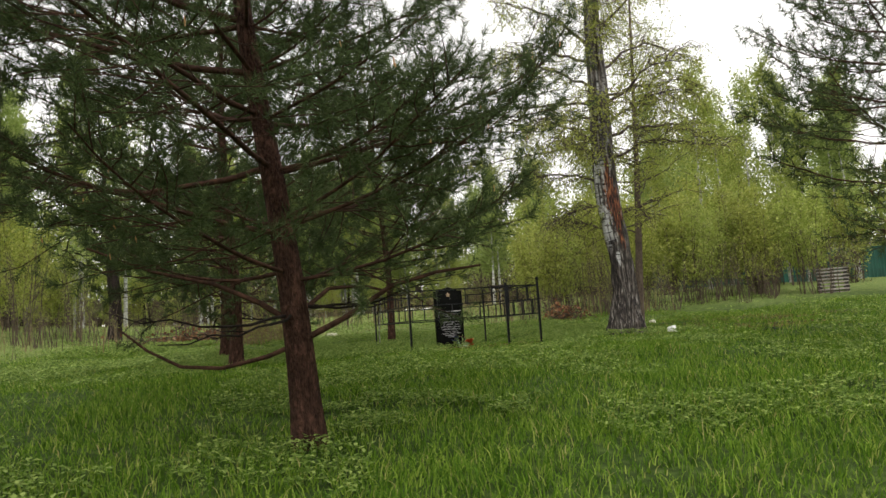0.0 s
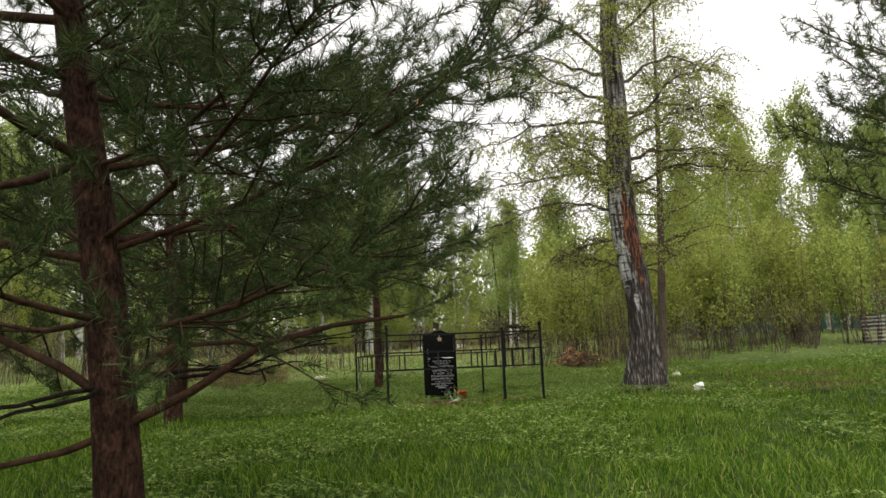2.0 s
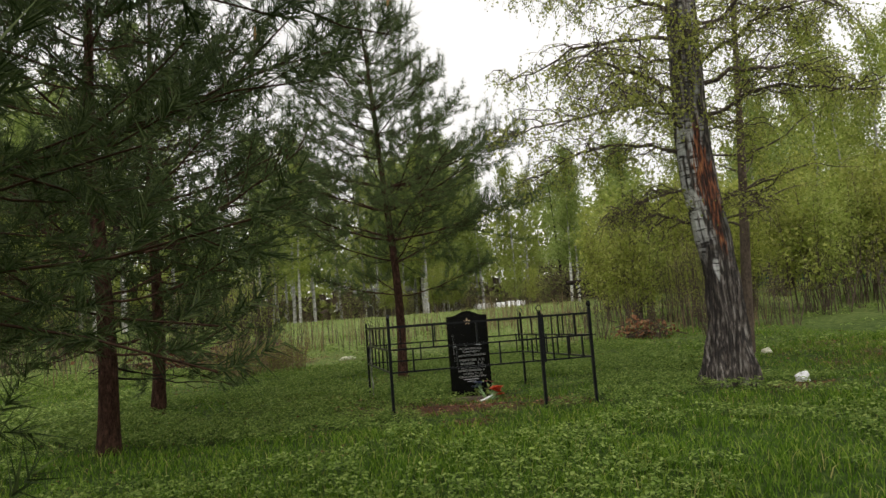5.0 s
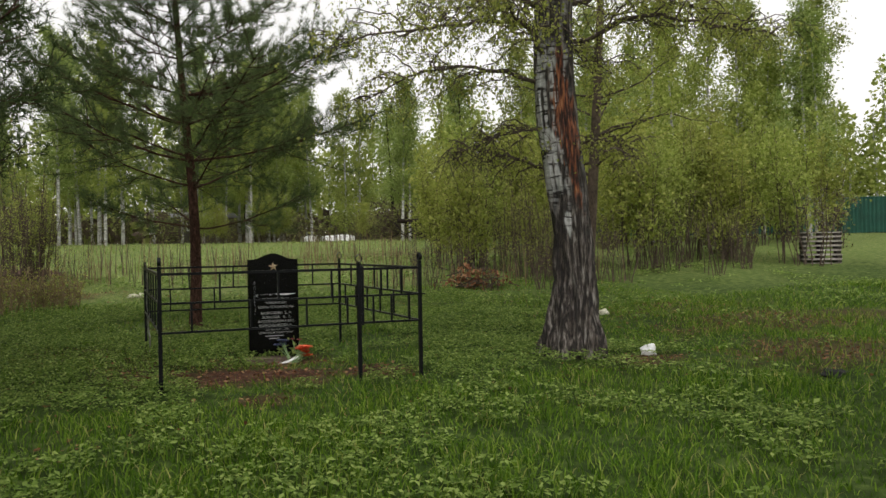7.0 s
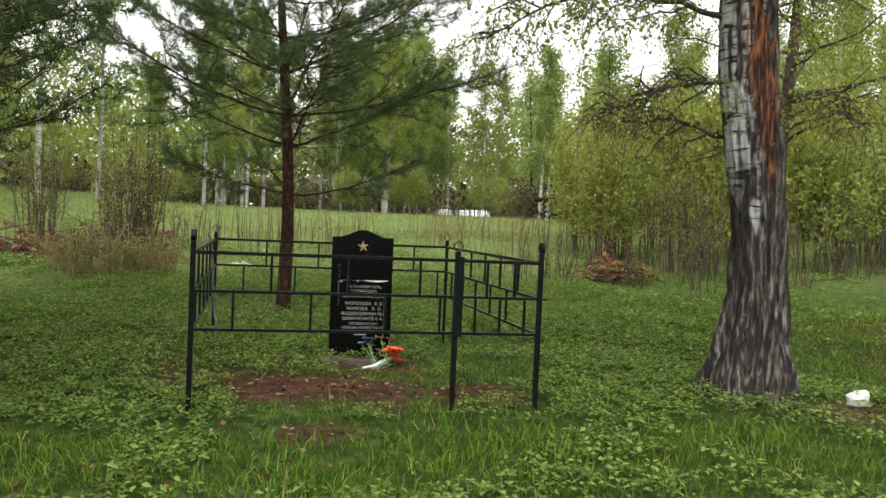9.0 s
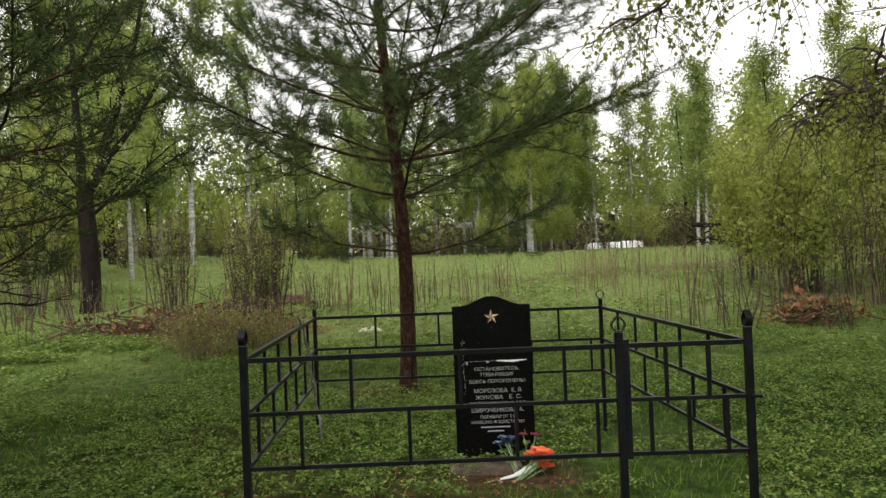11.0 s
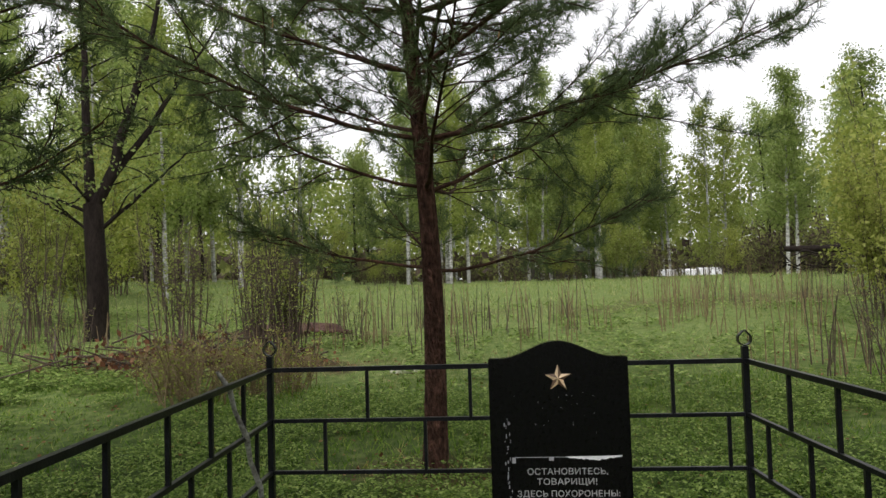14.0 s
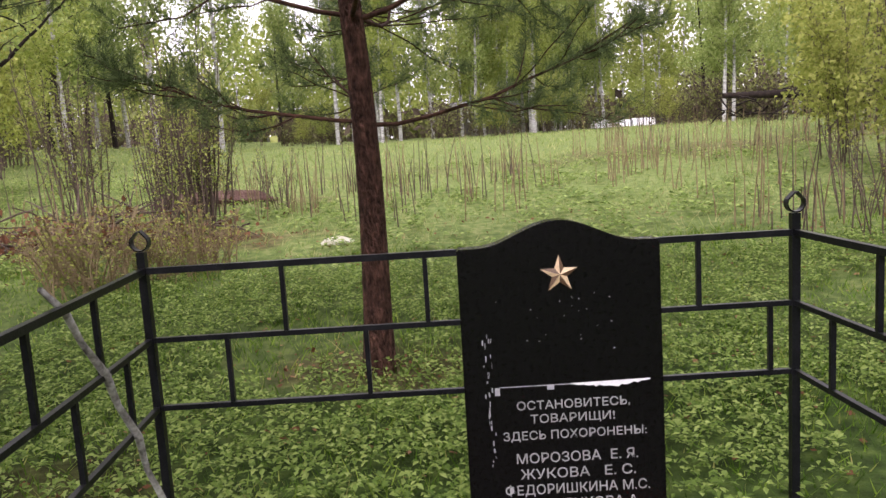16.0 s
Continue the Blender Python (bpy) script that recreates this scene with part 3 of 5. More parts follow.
    for z, az, e0, e1, ln, r in ((2.95, 178, 20, -25, 2.2, 0.032), (3.15, 200, 15, -20, 2.4, 0.035), (3.3, 345, 30, -25, 2.5, 0.04), (3.4, 60, 25, -15, 2.3, 0.035), (3.5, 150, 20, -20, 2.5, 0.035),
                                 (3.7, 10, 25, -20, 2.6, 0.045), (3.75, 190, 12, 5, 2.7, 0.045), (3.9, 230, 30, -10, 2.0, 0.035), (4.0, 310, 30, -15, 2.2, 0.035), (4.1, 95, 30, -10, 2.3, 0.035),
                                 (4.3, 335, 35, -20, 2.7, 0.04), (4.4, 165, 30, -15, 2.6, 0.04), (4.6, 30, 40, -10, 2.6, 0.04), (4.7, 205, 35, -5, 2.5, 0.04), (5.0, 270, 40, -5, 2.2, 0.04),
                                 (5.1, 355, 40, -10, 2.6, 0.045), (5.3, 140, 40, -5, 2.5, 0.045), (5.5, 180, 40, 0, 2.5, 0.045), (5.7, 60, 45, 0, 2.4, 0.04), (5.9, 300, 45, 0, 2.3, 0.04),
                                 (6.3, 220, 45, 5, 2.3, 0.04), (6.6, 20, 45, 5, 2.3, 0.04), (6.9, 330, 50, 10, 2.0, 0.04), (7.2, 180, 50, 15, 2.0, 0.04), (7.6, 90, 55, 15, 1.8, 0.03),
                                 (8.2, 280, 60, 20, 1.6, 0.03), (8.4, 100, 60, 20, 1.6, 0.03)):
        limb(z, radians(az), e0, e1, ln, r)
    # the low, almost leafless hanging limbs
    limb(1.95, radians(155), 38, -12, 1.5, 0.03, 0.25, 0.5)
    limb(2.45, radians(165), 10, -25, 1.4, 0.028, 0.35, 0.8)
    limb(2.3, radians(345), 0, -30, 1.1, 0.022, 0.4, 0.6)
    part("twig_mass", mesh_from("twig_mass", *joined([tube(a, b, c) for a, b, c in twigs]), M_TWIG, True), ob, "thin dark hanging twigs")["kind"] = "stuff"
    part("foliage", mesh_from("foliage", *leaf_quads(np.concatenate(leaves), 0.036, 0.6, rng), M_LEAF_YEL), ob, "small yellow-green spring leaves")["kind"] = "stuff"
    return ob


old_birch((4.3, 0.28, 0.0))


# ---- broadleaved trees and shrubs ----
def leafy_tree(at, name, label, category, height, radius, seed, bark, leafm, stems=1, first=0.3, n_limbs=26, n_leaf=2600, leaf=0.11, base_r=0.09, spread=0.25,
               el=(40, 55), clump=0.16, group="", twig_mat=None, lean=(0, 0), far=False):
    """A tree or shrub: tapered stems, limbs, twigs and a crown of single leaves."""
    rng = np.random.default_rng(seed)
    ob = thing(name, at, label, category, group)
    limbs, tips = [], []
    for s in range(stems):
        az = rng.uniform(0, 6.28)
        off = np.array([math.cos(az), math.sin(az), 0]) * (0 if stems == 1 else rng.uniform(0.05, 0.35))
        h = height * (1 if stems == 1 else rng.uniform(0.6, 1.0))
        tilt = spread * (0.15 if stems == 1 else rng.uniform(0.3, 1))
        zs = np.linspace(-0.15, h, 7 if far else 14)
        t = np.clip(zs / h, 0, 1)
        line = np.stack([off[0] + (math.cos(az) * tilt + lean[0]) * h * t ** 1.2 + 0.05 * np.sin(5 * t + s), off[1] + (math.sin(az) * tilt + lean[1]) * h * t ** 1.2 + 0.05 * np.cos(4 * t + s), zs], 1)
        rr = base_r * (1 if stems == 1 else rng.uniform(0.5, 1)) * (1 - 0.92 * t) + 0.004
        part("trunk" if stems == 1 else "stem", mesh_from("trunk", *tube(line, rr, (7 if far else 9) if stems == 1 else (3 if far else 5)), bark, True), ob)
        nl = max(2, n_limbs // stems)
        for k in range(nl):
            u = first + (0.97 - first) * (k + rng.random()) / nl
            p, d = along(line, u)
            shape = math.sin(min(1, (1 - u) / (1 - first) * 1.15 + 0.12) * 1.57)
            ln = radius * (1 if stems == 1 else 0.6) * shape * rng.uniform(0.6, 1.1)
            lb = curve_line(p, rng.uniform(0, 6.28), rng.uniform(*el), rng.uniform(el[0] - 35, el[1]), ln, 3 if far else 6, rng, 0.12)
            limbs.append((lb, np.linspace(max(0.006, 0.25 * base_r * (1 - u) + 0.006), 0.003, len(lb)), 3 if far else 4))
            for q in np.linspace(0.3, 1.0, 6):
                pp, dd = along(lb, min(q, 0.99))
                tw = curve_line(pp, rng.uniform(0, 6.28), rng.uniform(-20, 50), rng.uniform(-50, 30), ln * rng.uniform(0.15, 0.4) + 0.05, 1 if far else 3, rng, 0.15)
                limbs.append((tw, np.linspace(0.004, 0.002, len(tw)), 3))
                tips += [along(tw, x)[0] for x in rng.uniform(0.1, 1, 3)]
    part("branchwork", mesh_from("branchwork", *joined([tube(a, b, c) for a, b, c in limbs]), twig_mat or M_TWIG, True), ob)["kind"] = "stuff"
    tips = np.array(tips)
    if n_leaf:
        p = tips[rng.integers(0, len(tips), n_leaf)] + rng.normal(size=(n_leaf, 3)) * clump
        part("foliage", mesh_from("foliage", *(leaf_tris if far else leaf_quads)(p, leaf, 0.4, rng), leafm), ob)["kind"] = "stuff"
    return ob


def place_copies(protos, spots, rng, size=(0.85, 1.15), sink=0.05):
    """Each prototype stands at its first spot, and copies of it at the others."""
    used = {}
    for x, y, k, s in spots:
        sc = s * rng.uniform(*size)
        at_ = Matrix.Translation((x, y, gz(x, y) - sink)) @ Matrix.Rotation(rng.uniform(0, 6.28), 4, "Z") @ Matrix.Diagonal((sc * rng.uniform(0.9, 1.1), sc * rng.uniform(0.9, 1.1), sc, 1))
        if k in used:
            c = copy_thing(protos[k], Matrix.Identity(4))
        else:
            c = protos[k]
            used[k] = True
        c.matrix_basis = at_


FOREST = "trees of the far wood"
tall_label = "slender birch with white trunk and fresh spring leaves"
protos = {}
for k in range(4):
    protos[f"birch{k}"] = leafy_tree((0, 0, 0), "birch_tree", tall_label, "birch tree", 12.0, 1.9, 300 + k, M_BIRCH_WHITE, M_LEAF_BIRCH if k % 2 else M_LEAF_GREEN,
                                     first=0.22, n_limbs=34, n_leaf=7500, leaf=0.125, base_r=0.11, el=(35, 60), clump=0.22, group=FOREST, far=True)
for k in range(2):
    protos[f"alder{k}"] = leafy_tree((0, 0, 0), "deciduous_tree", "grey-barked wood tree with thin spring foliage", "tree", 10.0, 2.2, 320 + k, M_GREY_BARK, M_LEAF_GREEN,
                                     first=0.2, n_limbs=30, n_leaf=6000, leaf=0.135, base_r=0.13, el=(30, 60), clump=0.25, group=FOREST, far=True)
for k in range(3):
    protos[f"willow{k}"] = leafy_tree((0, 0, 0), "willow_shrub", "tall willow shrub with bare stems and yellow-green leaves", "shrub", 4.6, 1.7, 340 + k, M_STEM, M_LEAF_YEL if k != 1 else M_LEAF_BIRCH,
                                      stems=7, first=0.22, n_limbs=63, n_leaf=3300, leaf=0.105, base_r=0.022, spread=0.2, el=(35, 70), clump=0.15, group="shrubs at the edge of the wood", far=True)
for k in range(2):
    protos[f"stems{k}"] = leafy_tree((0, 0, 0), "bare_shrub", "leafless clump of thin upright brown stems", "shrub", 1.7, 0.5, 360 + k, M_STEM, M_LEAF_YEL,
                                     stems=10, first=0.45, n_limbs=20, n_leaf=150, leaf=0.035, base_r=0.0095, spread=0.26, el=(50, 75), clump=0.05, group="bare shrubs in the meadow", twig_mat=M_STEM)
for k in range(2):
    protos[f"thicket{k}"] = leafy_tree((0, 0, 0), "thicket_shrub", "tall clump of thin brown canes with small young leaves", "shrub", 2.9, 0.55, 380 + k, M_STEM, M_LEAF_YEL if k else M_LEAF_BIRCH,
                                       stems=15, first=0.3, n_limbs=75, n_leaf=1000, leaf=0.042, base_r=0.012, spread=0.16, el=(45, 75), clump=0.09, group="thicket of canes in the meadow", twig_mat=M_STEM)
for k in range(2):
    protos[f"yellow{k}"] = leafy_tree((0, 0, 0), "low_bush", "low bush of thin yellow-brown stems with tiny leaves", "shrub", 0.85, 0.3, 403 + k, M_STEM_YEL, M_LEAF_YEL,
                                      stems=16, first=0.3, n_limbs=48, n_leaf=320, leaf=0.034, base_r=0.006, spread=0.4, el=(50, 75), clump=0.04, group="low yellow bushes", twig_mat=M_STEM_YEL)
protos["under0"] = leafy_tree((0, 0, 0), "undergrowth_shrub", "dense brown undergrowth with few green leaves", "shrub", 2.2, 1.2, 370, M_STEM, M_UNDER,
                              stems=10, first=0.1, n_limbs=30, n_leaf=800, leaf=0.12, base_r=0.02, spread=0.4, el=(30, 70), clump=0.15, group="undergrowth of the wood", twig_mat=M_STEM, far=True)

R = np.random.default_rng(99)
spots = []


def band(n, x0, x1, y0, y1, kinds, s=(0.85, 1.15)):
    for _ in range(n):
        spots.append((R.uniform(x0, x1), R.uniform(y0, y1), kinds[R.integers(len(kinds))], R.uniform(*s)))


BI = ["birch0", "birch1", "birch2", "birch3"]
band(22, -34, -8, 30, 46, BI + ["alder0", "alder1"], (1.0, 1.4))        # wood beyond the field
band(8, -34, -16, 16, 30, BI + ["alder0"], (0.8, 1.2))
band(26, -10, 10, 46, 60, BI + ["alder1"], (0.9, 1.25))
band(18, 6, 18, 55, 68, BI, (0.95, 1.25))
band(34, 15, 42, 34, 56, BI + ["alder0", "alder1"], (0.85, 1.2))
band(12, 17, 25, 14, 26, BI, (0.65, 0.9))
band(10, 24, 40, 10, 24, BI + ["alder0"], (0.65, 0.95))
spots += [(13.4, 34.2, "birch0", 0.8), (13.9, 34.5, "birch2", 0.85), (-11.4, 15.4, "birch1", 0.9), (-9.0, 21.0, "birch3", 0.9), (-14.0, 20.0, "birch2", 1.0)]
W = ["willow0", "willow1", "willow2"]
band(8, 6.5, 9.5, 9.0, 13.0, W, (0.62, 0.9))
band(16, -16.0, 16.0, 43.0, 47.0, W, (0.5, 0.8))
band(13, 9.0, 15.5, 7.6, 12.0, W, (0.62, 0.9))                         # leafy shrubs behind the old birch
band(10, 14.0, 22.0, 9.5, 16.0, W, (0.65, 1.0))
band(10, 10.0, 24.0, 14.0, 26.0, W, (0.9, 1.3))
band(2, -9.5, -8.0, 13.0, 16.0, W, (0.6, 0.8))
band(8, -18, -8, 14, 26, W, (0.7, 1.1))
S = ["stems0", "stems1"]
band(4, 4.6, 6.6, 6.2, 8.4, S, (0.55, 0.8))
band(5, 6.6, 9.0, 5.6, 7.4, S, (0.55, 0.85))
band(10, 9.0, 15.0, 6.4, 8.4, S, (0.8, 1.2))
band(3, -2.6, -1.0, 10.0, 13.0, S, (0.5, 0.8))
band(7, -8.6, -5.0, 8.6, 11.4, S, (0.55, 0.8))
T = ["thicket0", "thicket1"]
band(7, -4.5, -2.0, 9.6, 12.2, T, (0.75, 1.1))
band(4, -11.0, -7.5, 12.0, 16.0, T, (0.8, 1.1))
band(3, 7.0, 8.6, 9.0, 11.5, T, (0.8, 1.1))
band(4, 7.4, 8.4, 7.8, 9.5, T, (0.6, 0.8))
band(10, -3.1, -1.4, 6.8, 8.6, ["yellow0", "yellow1"], (0.7, 1.15))
band(64, -40, 22, 46, 56, ["under0"], (0.7, 1.1))
band(34, 13, 42, 26, 48, ["under0"], (0.7, 1.1))
band(12, 12, 24, 9, 16, ["under0"], (0.5, 0.8))
band(16, -34, -12, 22, 32, ["under0"], (0.6, 1.0))
# a view stays open to the green fence on that side
spots = [q for q in spots if not (47.8 < math.degrees(math.atan2(q[0] + 0.14, q[1] + 7.2)) < 52.5 and q[0] > 12)]
place_copies(protos, spots, R)


def far_wood():
    """The closed wood round the field, its unseen rear added: trunks, undergrowth and uneven crowns."""
    rng = np.random.default_rng(61)
    tr, lv, un = [], [], []
    # 78 to 298 degrees: unseen added ring that darkens reflections in granite and iron
    for deg in np.concatenate([np.arange(-62, 78, 0.55), np.arange(78, 298, 1.1)]):
        a = radians(deg)
        d = rng.uniform(72, 96) if deg < 78 else rng.uniform(46, 66)
        x, y = 1 + d * math.sin(a), d * math.cos(a) - 3
        z, h = gz(x, y), rng.uniform(7, 15)
        tr.append(tube([(x, y, z - 0.2), (x + rng.normal() * 0.2, y, z + h * 0.5), (x + rng.normal() * 0.4, y, z + h)], [0.13, 0.10, 0.02], 5))
        u = rng.beta(1.6, 1.3, 420)
        r = 1.9 * np.sin(np.clip(1.08 - u, 0, 1) * 2.6) ** 0.8
        an_ = rng.uniform(0, 6.28, 420)
        q = r * np.sqrt(rng.random(420))
        lv.append(np.stack([x + q * np.cos(an_), y + q * np.sin(an_), z + h * (0.12 + 0.9 * u)], 1))
        k = 90
        lv.append(np.stack([x + rng.normal(size=k) * 1.6, y - 3 + rng.normal(size=k) * 2, z + rng.uniform(1.2, 6.0, k)], 1))
        k = 60
        un.append(np.stack([x + rng.normal(size=k) * 1.4, y - 4 + rng.normal(size=k) * 2, z + rng.uniform(-0.2, 2.4, k)], 1))
    ob = thing("far_wood", (0, 0, 0), "distant closed birch wood in fresh leaf, unseen rear added", "wood")
    ob["kind"] = "stuff"
    for nm, me in (("far_trunks", mesh_from("far_trunks", *joined(tr), M_BIRCH_WHITE, True)), ("far_crowns", mesh_from("far_crowns", *leaf_quads(np.concatenate(lv), 0.46, 0.2, rng), M_LEAF_BIRCH)),
                   ("far_undergrowth", mesh_from("far_undergrowth", *leaf_quads(np.concatenate(un), 1.0, 0.0, rng), M_UNDER))):
        part(nm, me, ob)["kind"] = "stuff"


far_wood()


def forked_tree(at, seed=401):
    """A straight dark trunk that forks into three leaders, with low side boughs and thin foliage."""
    rng = np.random.default_rng(seed)
    ob = thing("deciduous_tree", at, "dark-barked forked tree with thin light-green foliage", "tree")
    zs = np.linspace(-0.2, 2.5, 14)
    bole = np.stack([0.05 * np.sin(zs * 1.6), 0.03 * np.cos(zs * 2), zs], 1)
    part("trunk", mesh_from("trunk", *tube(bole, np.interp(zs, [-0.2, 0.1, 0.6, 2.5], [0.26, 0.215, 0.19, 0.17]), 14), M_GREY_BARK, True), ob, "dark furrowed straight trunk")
    boughs, twigs, leaves = [], [], []
    for az, e0, e1, ln, r, z in ((2.9, 84, 88, 5.6, 0.11, 2.35), (0.2, 66, 80, 5.4, 0.12, 2.4), (0.5, 52, 62, 4.4, 0.085, 2.45), (0.15, 38, 44, 2.2, 0.045, 1.95), (3.3, 25, 12, 2.0, 0.035, 2.3), (2.8, 30, 20, 2.2, 0.03, 1.9), (4.4, 40, 30, 1.8, 0.03, 2.5), (1.6, 45, 40, 2.2, 0.035, 2.5)):
        line = curve_line((0.05 * math.sin(z * 1.6), 0, z), az, e0, e1, ln, 12, rng, 0.06)
        boughs.append((line, np.linspace(r, 0.012, 13)))
        for q in np.arange(0.25, 0.98, 0.42 / ln):
            p, d = along(line, q)
            sub = curve_line(p, rng.uniform(0, 6.28), rng.uniform(15, 60), rng.uniform(-15, 30), rng.uniform(0.7, 1.6) * (1.1 - 0.5 * q), 6, rng, 0.13)
            boughs.append((sub, np.linspace(0.02, 0.005, 7)))
            for x in np.arange(0.2, 1.0, 0.13):
                pp, dd = along(sub, x)
                tw = curve_line(pp, rng.uniform(0, 6.28), rng.uniform(-20, 50), rng.uniform(-40, 30), rng.uniform(0.2, 0.55), 3, rng, 0.15)
                twigs.append((tw, np.linspace(0.004, 0.002, 4)))
                leaves.append(np.array([along(tw, y)[0] for y in rng.uniform(0.1, 1, 11)]) + rng.normal(size=(11, 3)) * 0.07)
    for line, r in boughs:
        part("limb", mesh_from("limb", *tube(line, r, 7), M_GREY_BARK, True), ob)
    part("twig_mass", mesh_from("twig_mass", *joined([tube(a, b, 3) for a, b in twigs]), M_TWIG, True), ob)["kind"] = "stuff"
    part("foliage", mesh_from("foliage", *leaf_quads(np.concatenate(leaves), 0.07, 0.3, rng), M_LEAF_GREEN), ob, "small light-green spring leaves")["kind"] = "stuff"
    return ob


forked_tree((-6.45, 12.4, gz(-6.45, 12.4)))
leafy_tree((6.0, 2.8, gz(6.0, 2.8) - 0.05), "birch_tree", "dark-stemmed tree with hanging yellow-green leaves", "tree", 9.0, 1.7, 402, M_STEM, M_LEAF_YEL,
           first=0.24, n_limbs=56, n_leaf=8000, leaf=0.045, base_r=0.095, el=(0, 45), clump=0.16, lean=(0.09, 0.0))

# ---- iron fence round the grave ----
def iron_fence():
    ob = thing("iron_fence", (0, 0, 0), "low black-painted iron grave fence with three rails", "fence")
    TOP, MID, LOW = 1.0, 0.742, 0.484
    FL, FM, FR, BL, BR_ = (-0.025, 0), (1.77, 0.02), (2.38, 0.0), (-0.14, 2.705), (2.22, 2.705)

    def post(p, top, w, foot=-0.3):
        me = mesh_from("post", *bar_between((p[0], p[1], foot), (p[0], p[1], top), w), M_IRON)
        return part("post", me, ob)

    def finial(p, top, turned=False):
        """A loop of flat iron strap whose ends meet in a point."""
        w, half, th = 0.032, 0.016, 0.0024
        a = np.radians(np.linspace(-205, 25, 19))
        loop = [(0.004, 0, 0.077)] + [(w * math.cos(x), 0, 0.036 + w * math.sin(x)) for x in a[::-1]] + [(-0.004, 0, 0.075)]
        q = np.array(loop)
        tan = unit(np.gradient(q, axis=0))
        out = np.stack([tan[:, 2], np.zeros(len(q)), -tan[:, 0]], 1) * th
        side = np.array([0, half, 0])
        ring = np.stack([q - out - side, q + out - side, q + out + side, q - out + side], 1)
        ring = (ring[..., [1, 0, 2]] if turned else ring) + np.array([p[0], p[1], top])
        i, j = np.meshgrid(np.arange(len(q) - 1), np.arange(4), indexing="ij")
        i, j = i.ravel(), j.ravel()
        k = (j + 1) % 4
        faces = np.stack([i * 4 + j, i * 4 + k, (i + 1) * 4 + k, (i + 1) * 4 + j], 1)
        n_q = 4 * (len(q) - 1)
        faces = np.concatenate([faces, [(3, 2, 1, 0), (n_q, n_q + 1, n_q + 2, n_q + 3)]])
        part("finial", mesh_from("finial", ring.reshape(-1, 3), faces, M_IRON), ob, "loop of flat iron strap on the post")

    for p, top, w in ((FL, 1.07, 0.034), (FM, 1.065, 0.036), (FR, 1.07, 0.033), (BL, 1.07, 0.03), (BR_, 1.07, 0.03)):
        post(p, top, w)
        finial(p, top, p in (FL, FR))
    sides = [(FL, FM, [0.51, 1.03, 1.53], [0.265, 0.78, 1.29, 1.68]), (FM, FR, [0.22, 0.42], [0.14, 0.32, 0.5]), (FL, BL, [0.52, 0.95, 1.39, 1.82, 2.25], [0.30, 0.74, 1.17, 1.60, 2.04, 2.45]),
             (FR, BR_, [0.48, 0.91, 1.34, 1.78, 2.21], [0.30, 0.73, 1.16, 1.60, 2.03, 2.46]), (BL, BR_, [0.50, 1.02, 1.52, 2.01], [0.28, 0.79, 1.28, 1.78, 2.27])]
    for a, b_, ups, lows in sides:
        a, b_ = np.array(a, float), np.array(b_, float)
        d = unit(b_ - a)
        for z in (TOP, MID, LOW):
            part("rail", mesh_from("rail", *bar_between((*a, z), (*b_, z), 0.023 if z == TOP else 0.019), M_IRON), ob)
        for us, z0, z1 in ((ups, MID, TOP), (lows, LOW, MID)):
            for u in us:
                p = a + d * u
                part("bar", mesh_from("bar", *bar_between((*p, z0), (*p, z1), 0.017), M_IRON), ob)
    part("gate_stile", mesh_from("gate_stile", *bar_between((1.803, 0.02, 0.46), (1.803, 0.02, 1.03), 0.026), M_IRON), ob)
    part("latch", mesh_from("latch", *bar_between((2.36, -0.01, 0.742), (2.43, -0.02, 0.742), 0.014), M_IRON), ob)
    return ob


iron_fence()

M_LICHEN = rough_mat("lichen_covered_wood", (0.05, 0.045, 0.04), (0.22, 0.21, 0.19), (0.5, 0.5, 0.46), 20, (1, 1, 1), 60, 0.95, 0.8, 0.01)
stick = np.array([(-0.14, 1.99, 1.07), (-0.115, 2.06, 0.99), (-0.125, 2.15, 0.88), (-0.11, 2.25, 0.75), (-0.125, 2.34, 0.62), (-0.11, 2.43, 0.48), (-0.12, 2.49, 0.34), (-0.10, 2.55, 0.2), (-0.10, 2.62, -0.04)])
tagged(new("leaning_stick", mesh_from("leaning_stick", *tube(stick, [0.008, 0.012, 0.010, 0.014, 0.011, 0.014, 0.010, 0.012, 0.009], 8), M_LICHEN, True)),
       "crooked lichen-covered stick leaning on the iron fence", "stick")


# ---- headstone ----
def star_mesh(r, depth, mat_a, odd):
    """Half of the facets of a raised five-pointed star."""
    v, f = [(0, -depth, 0)], []
    for i in range(10):
        a = math.pi / 2 + i * math.pi / 5
        q = r if i % 2 == 0 else r * 0.40
        v.append((q * math.cos(a), 0, q * math.sin(a)))
    for i in range(10):
        if (i % 2 == 0) == odd:
            f.append((0, 1 + i, 1 + (i + 1) % 10))
    return mesh_from("star", v, f, mat_a)


def text_mesh(body, size, mat_t):
    """A line of raised lettering."""
    cu = bpy.data.curves.new("lettering", "FONT")
    cu.body, cu.size, cu.align_x, cu.extrude = body, 1.0, "CENTER", 0.0008 / size
    tmp = bpy.data.objects.new("lettering", cu)
    scene.collection.objects.link(tmp)
    me = bpy.data.meshes.new_from_object(tmp)
    bpy.data.objects.remove(tmp)
    me.transform(Matrix.Diagonal((size, size, size, 1)))
    me.materials.clear()
    me.materials.append(mat_t)
    return me


M_CHIP = plain_mat("pale_chipped_granite", (0.30, 0.30, 0.31), 0.7, 0, 0.3, 60)


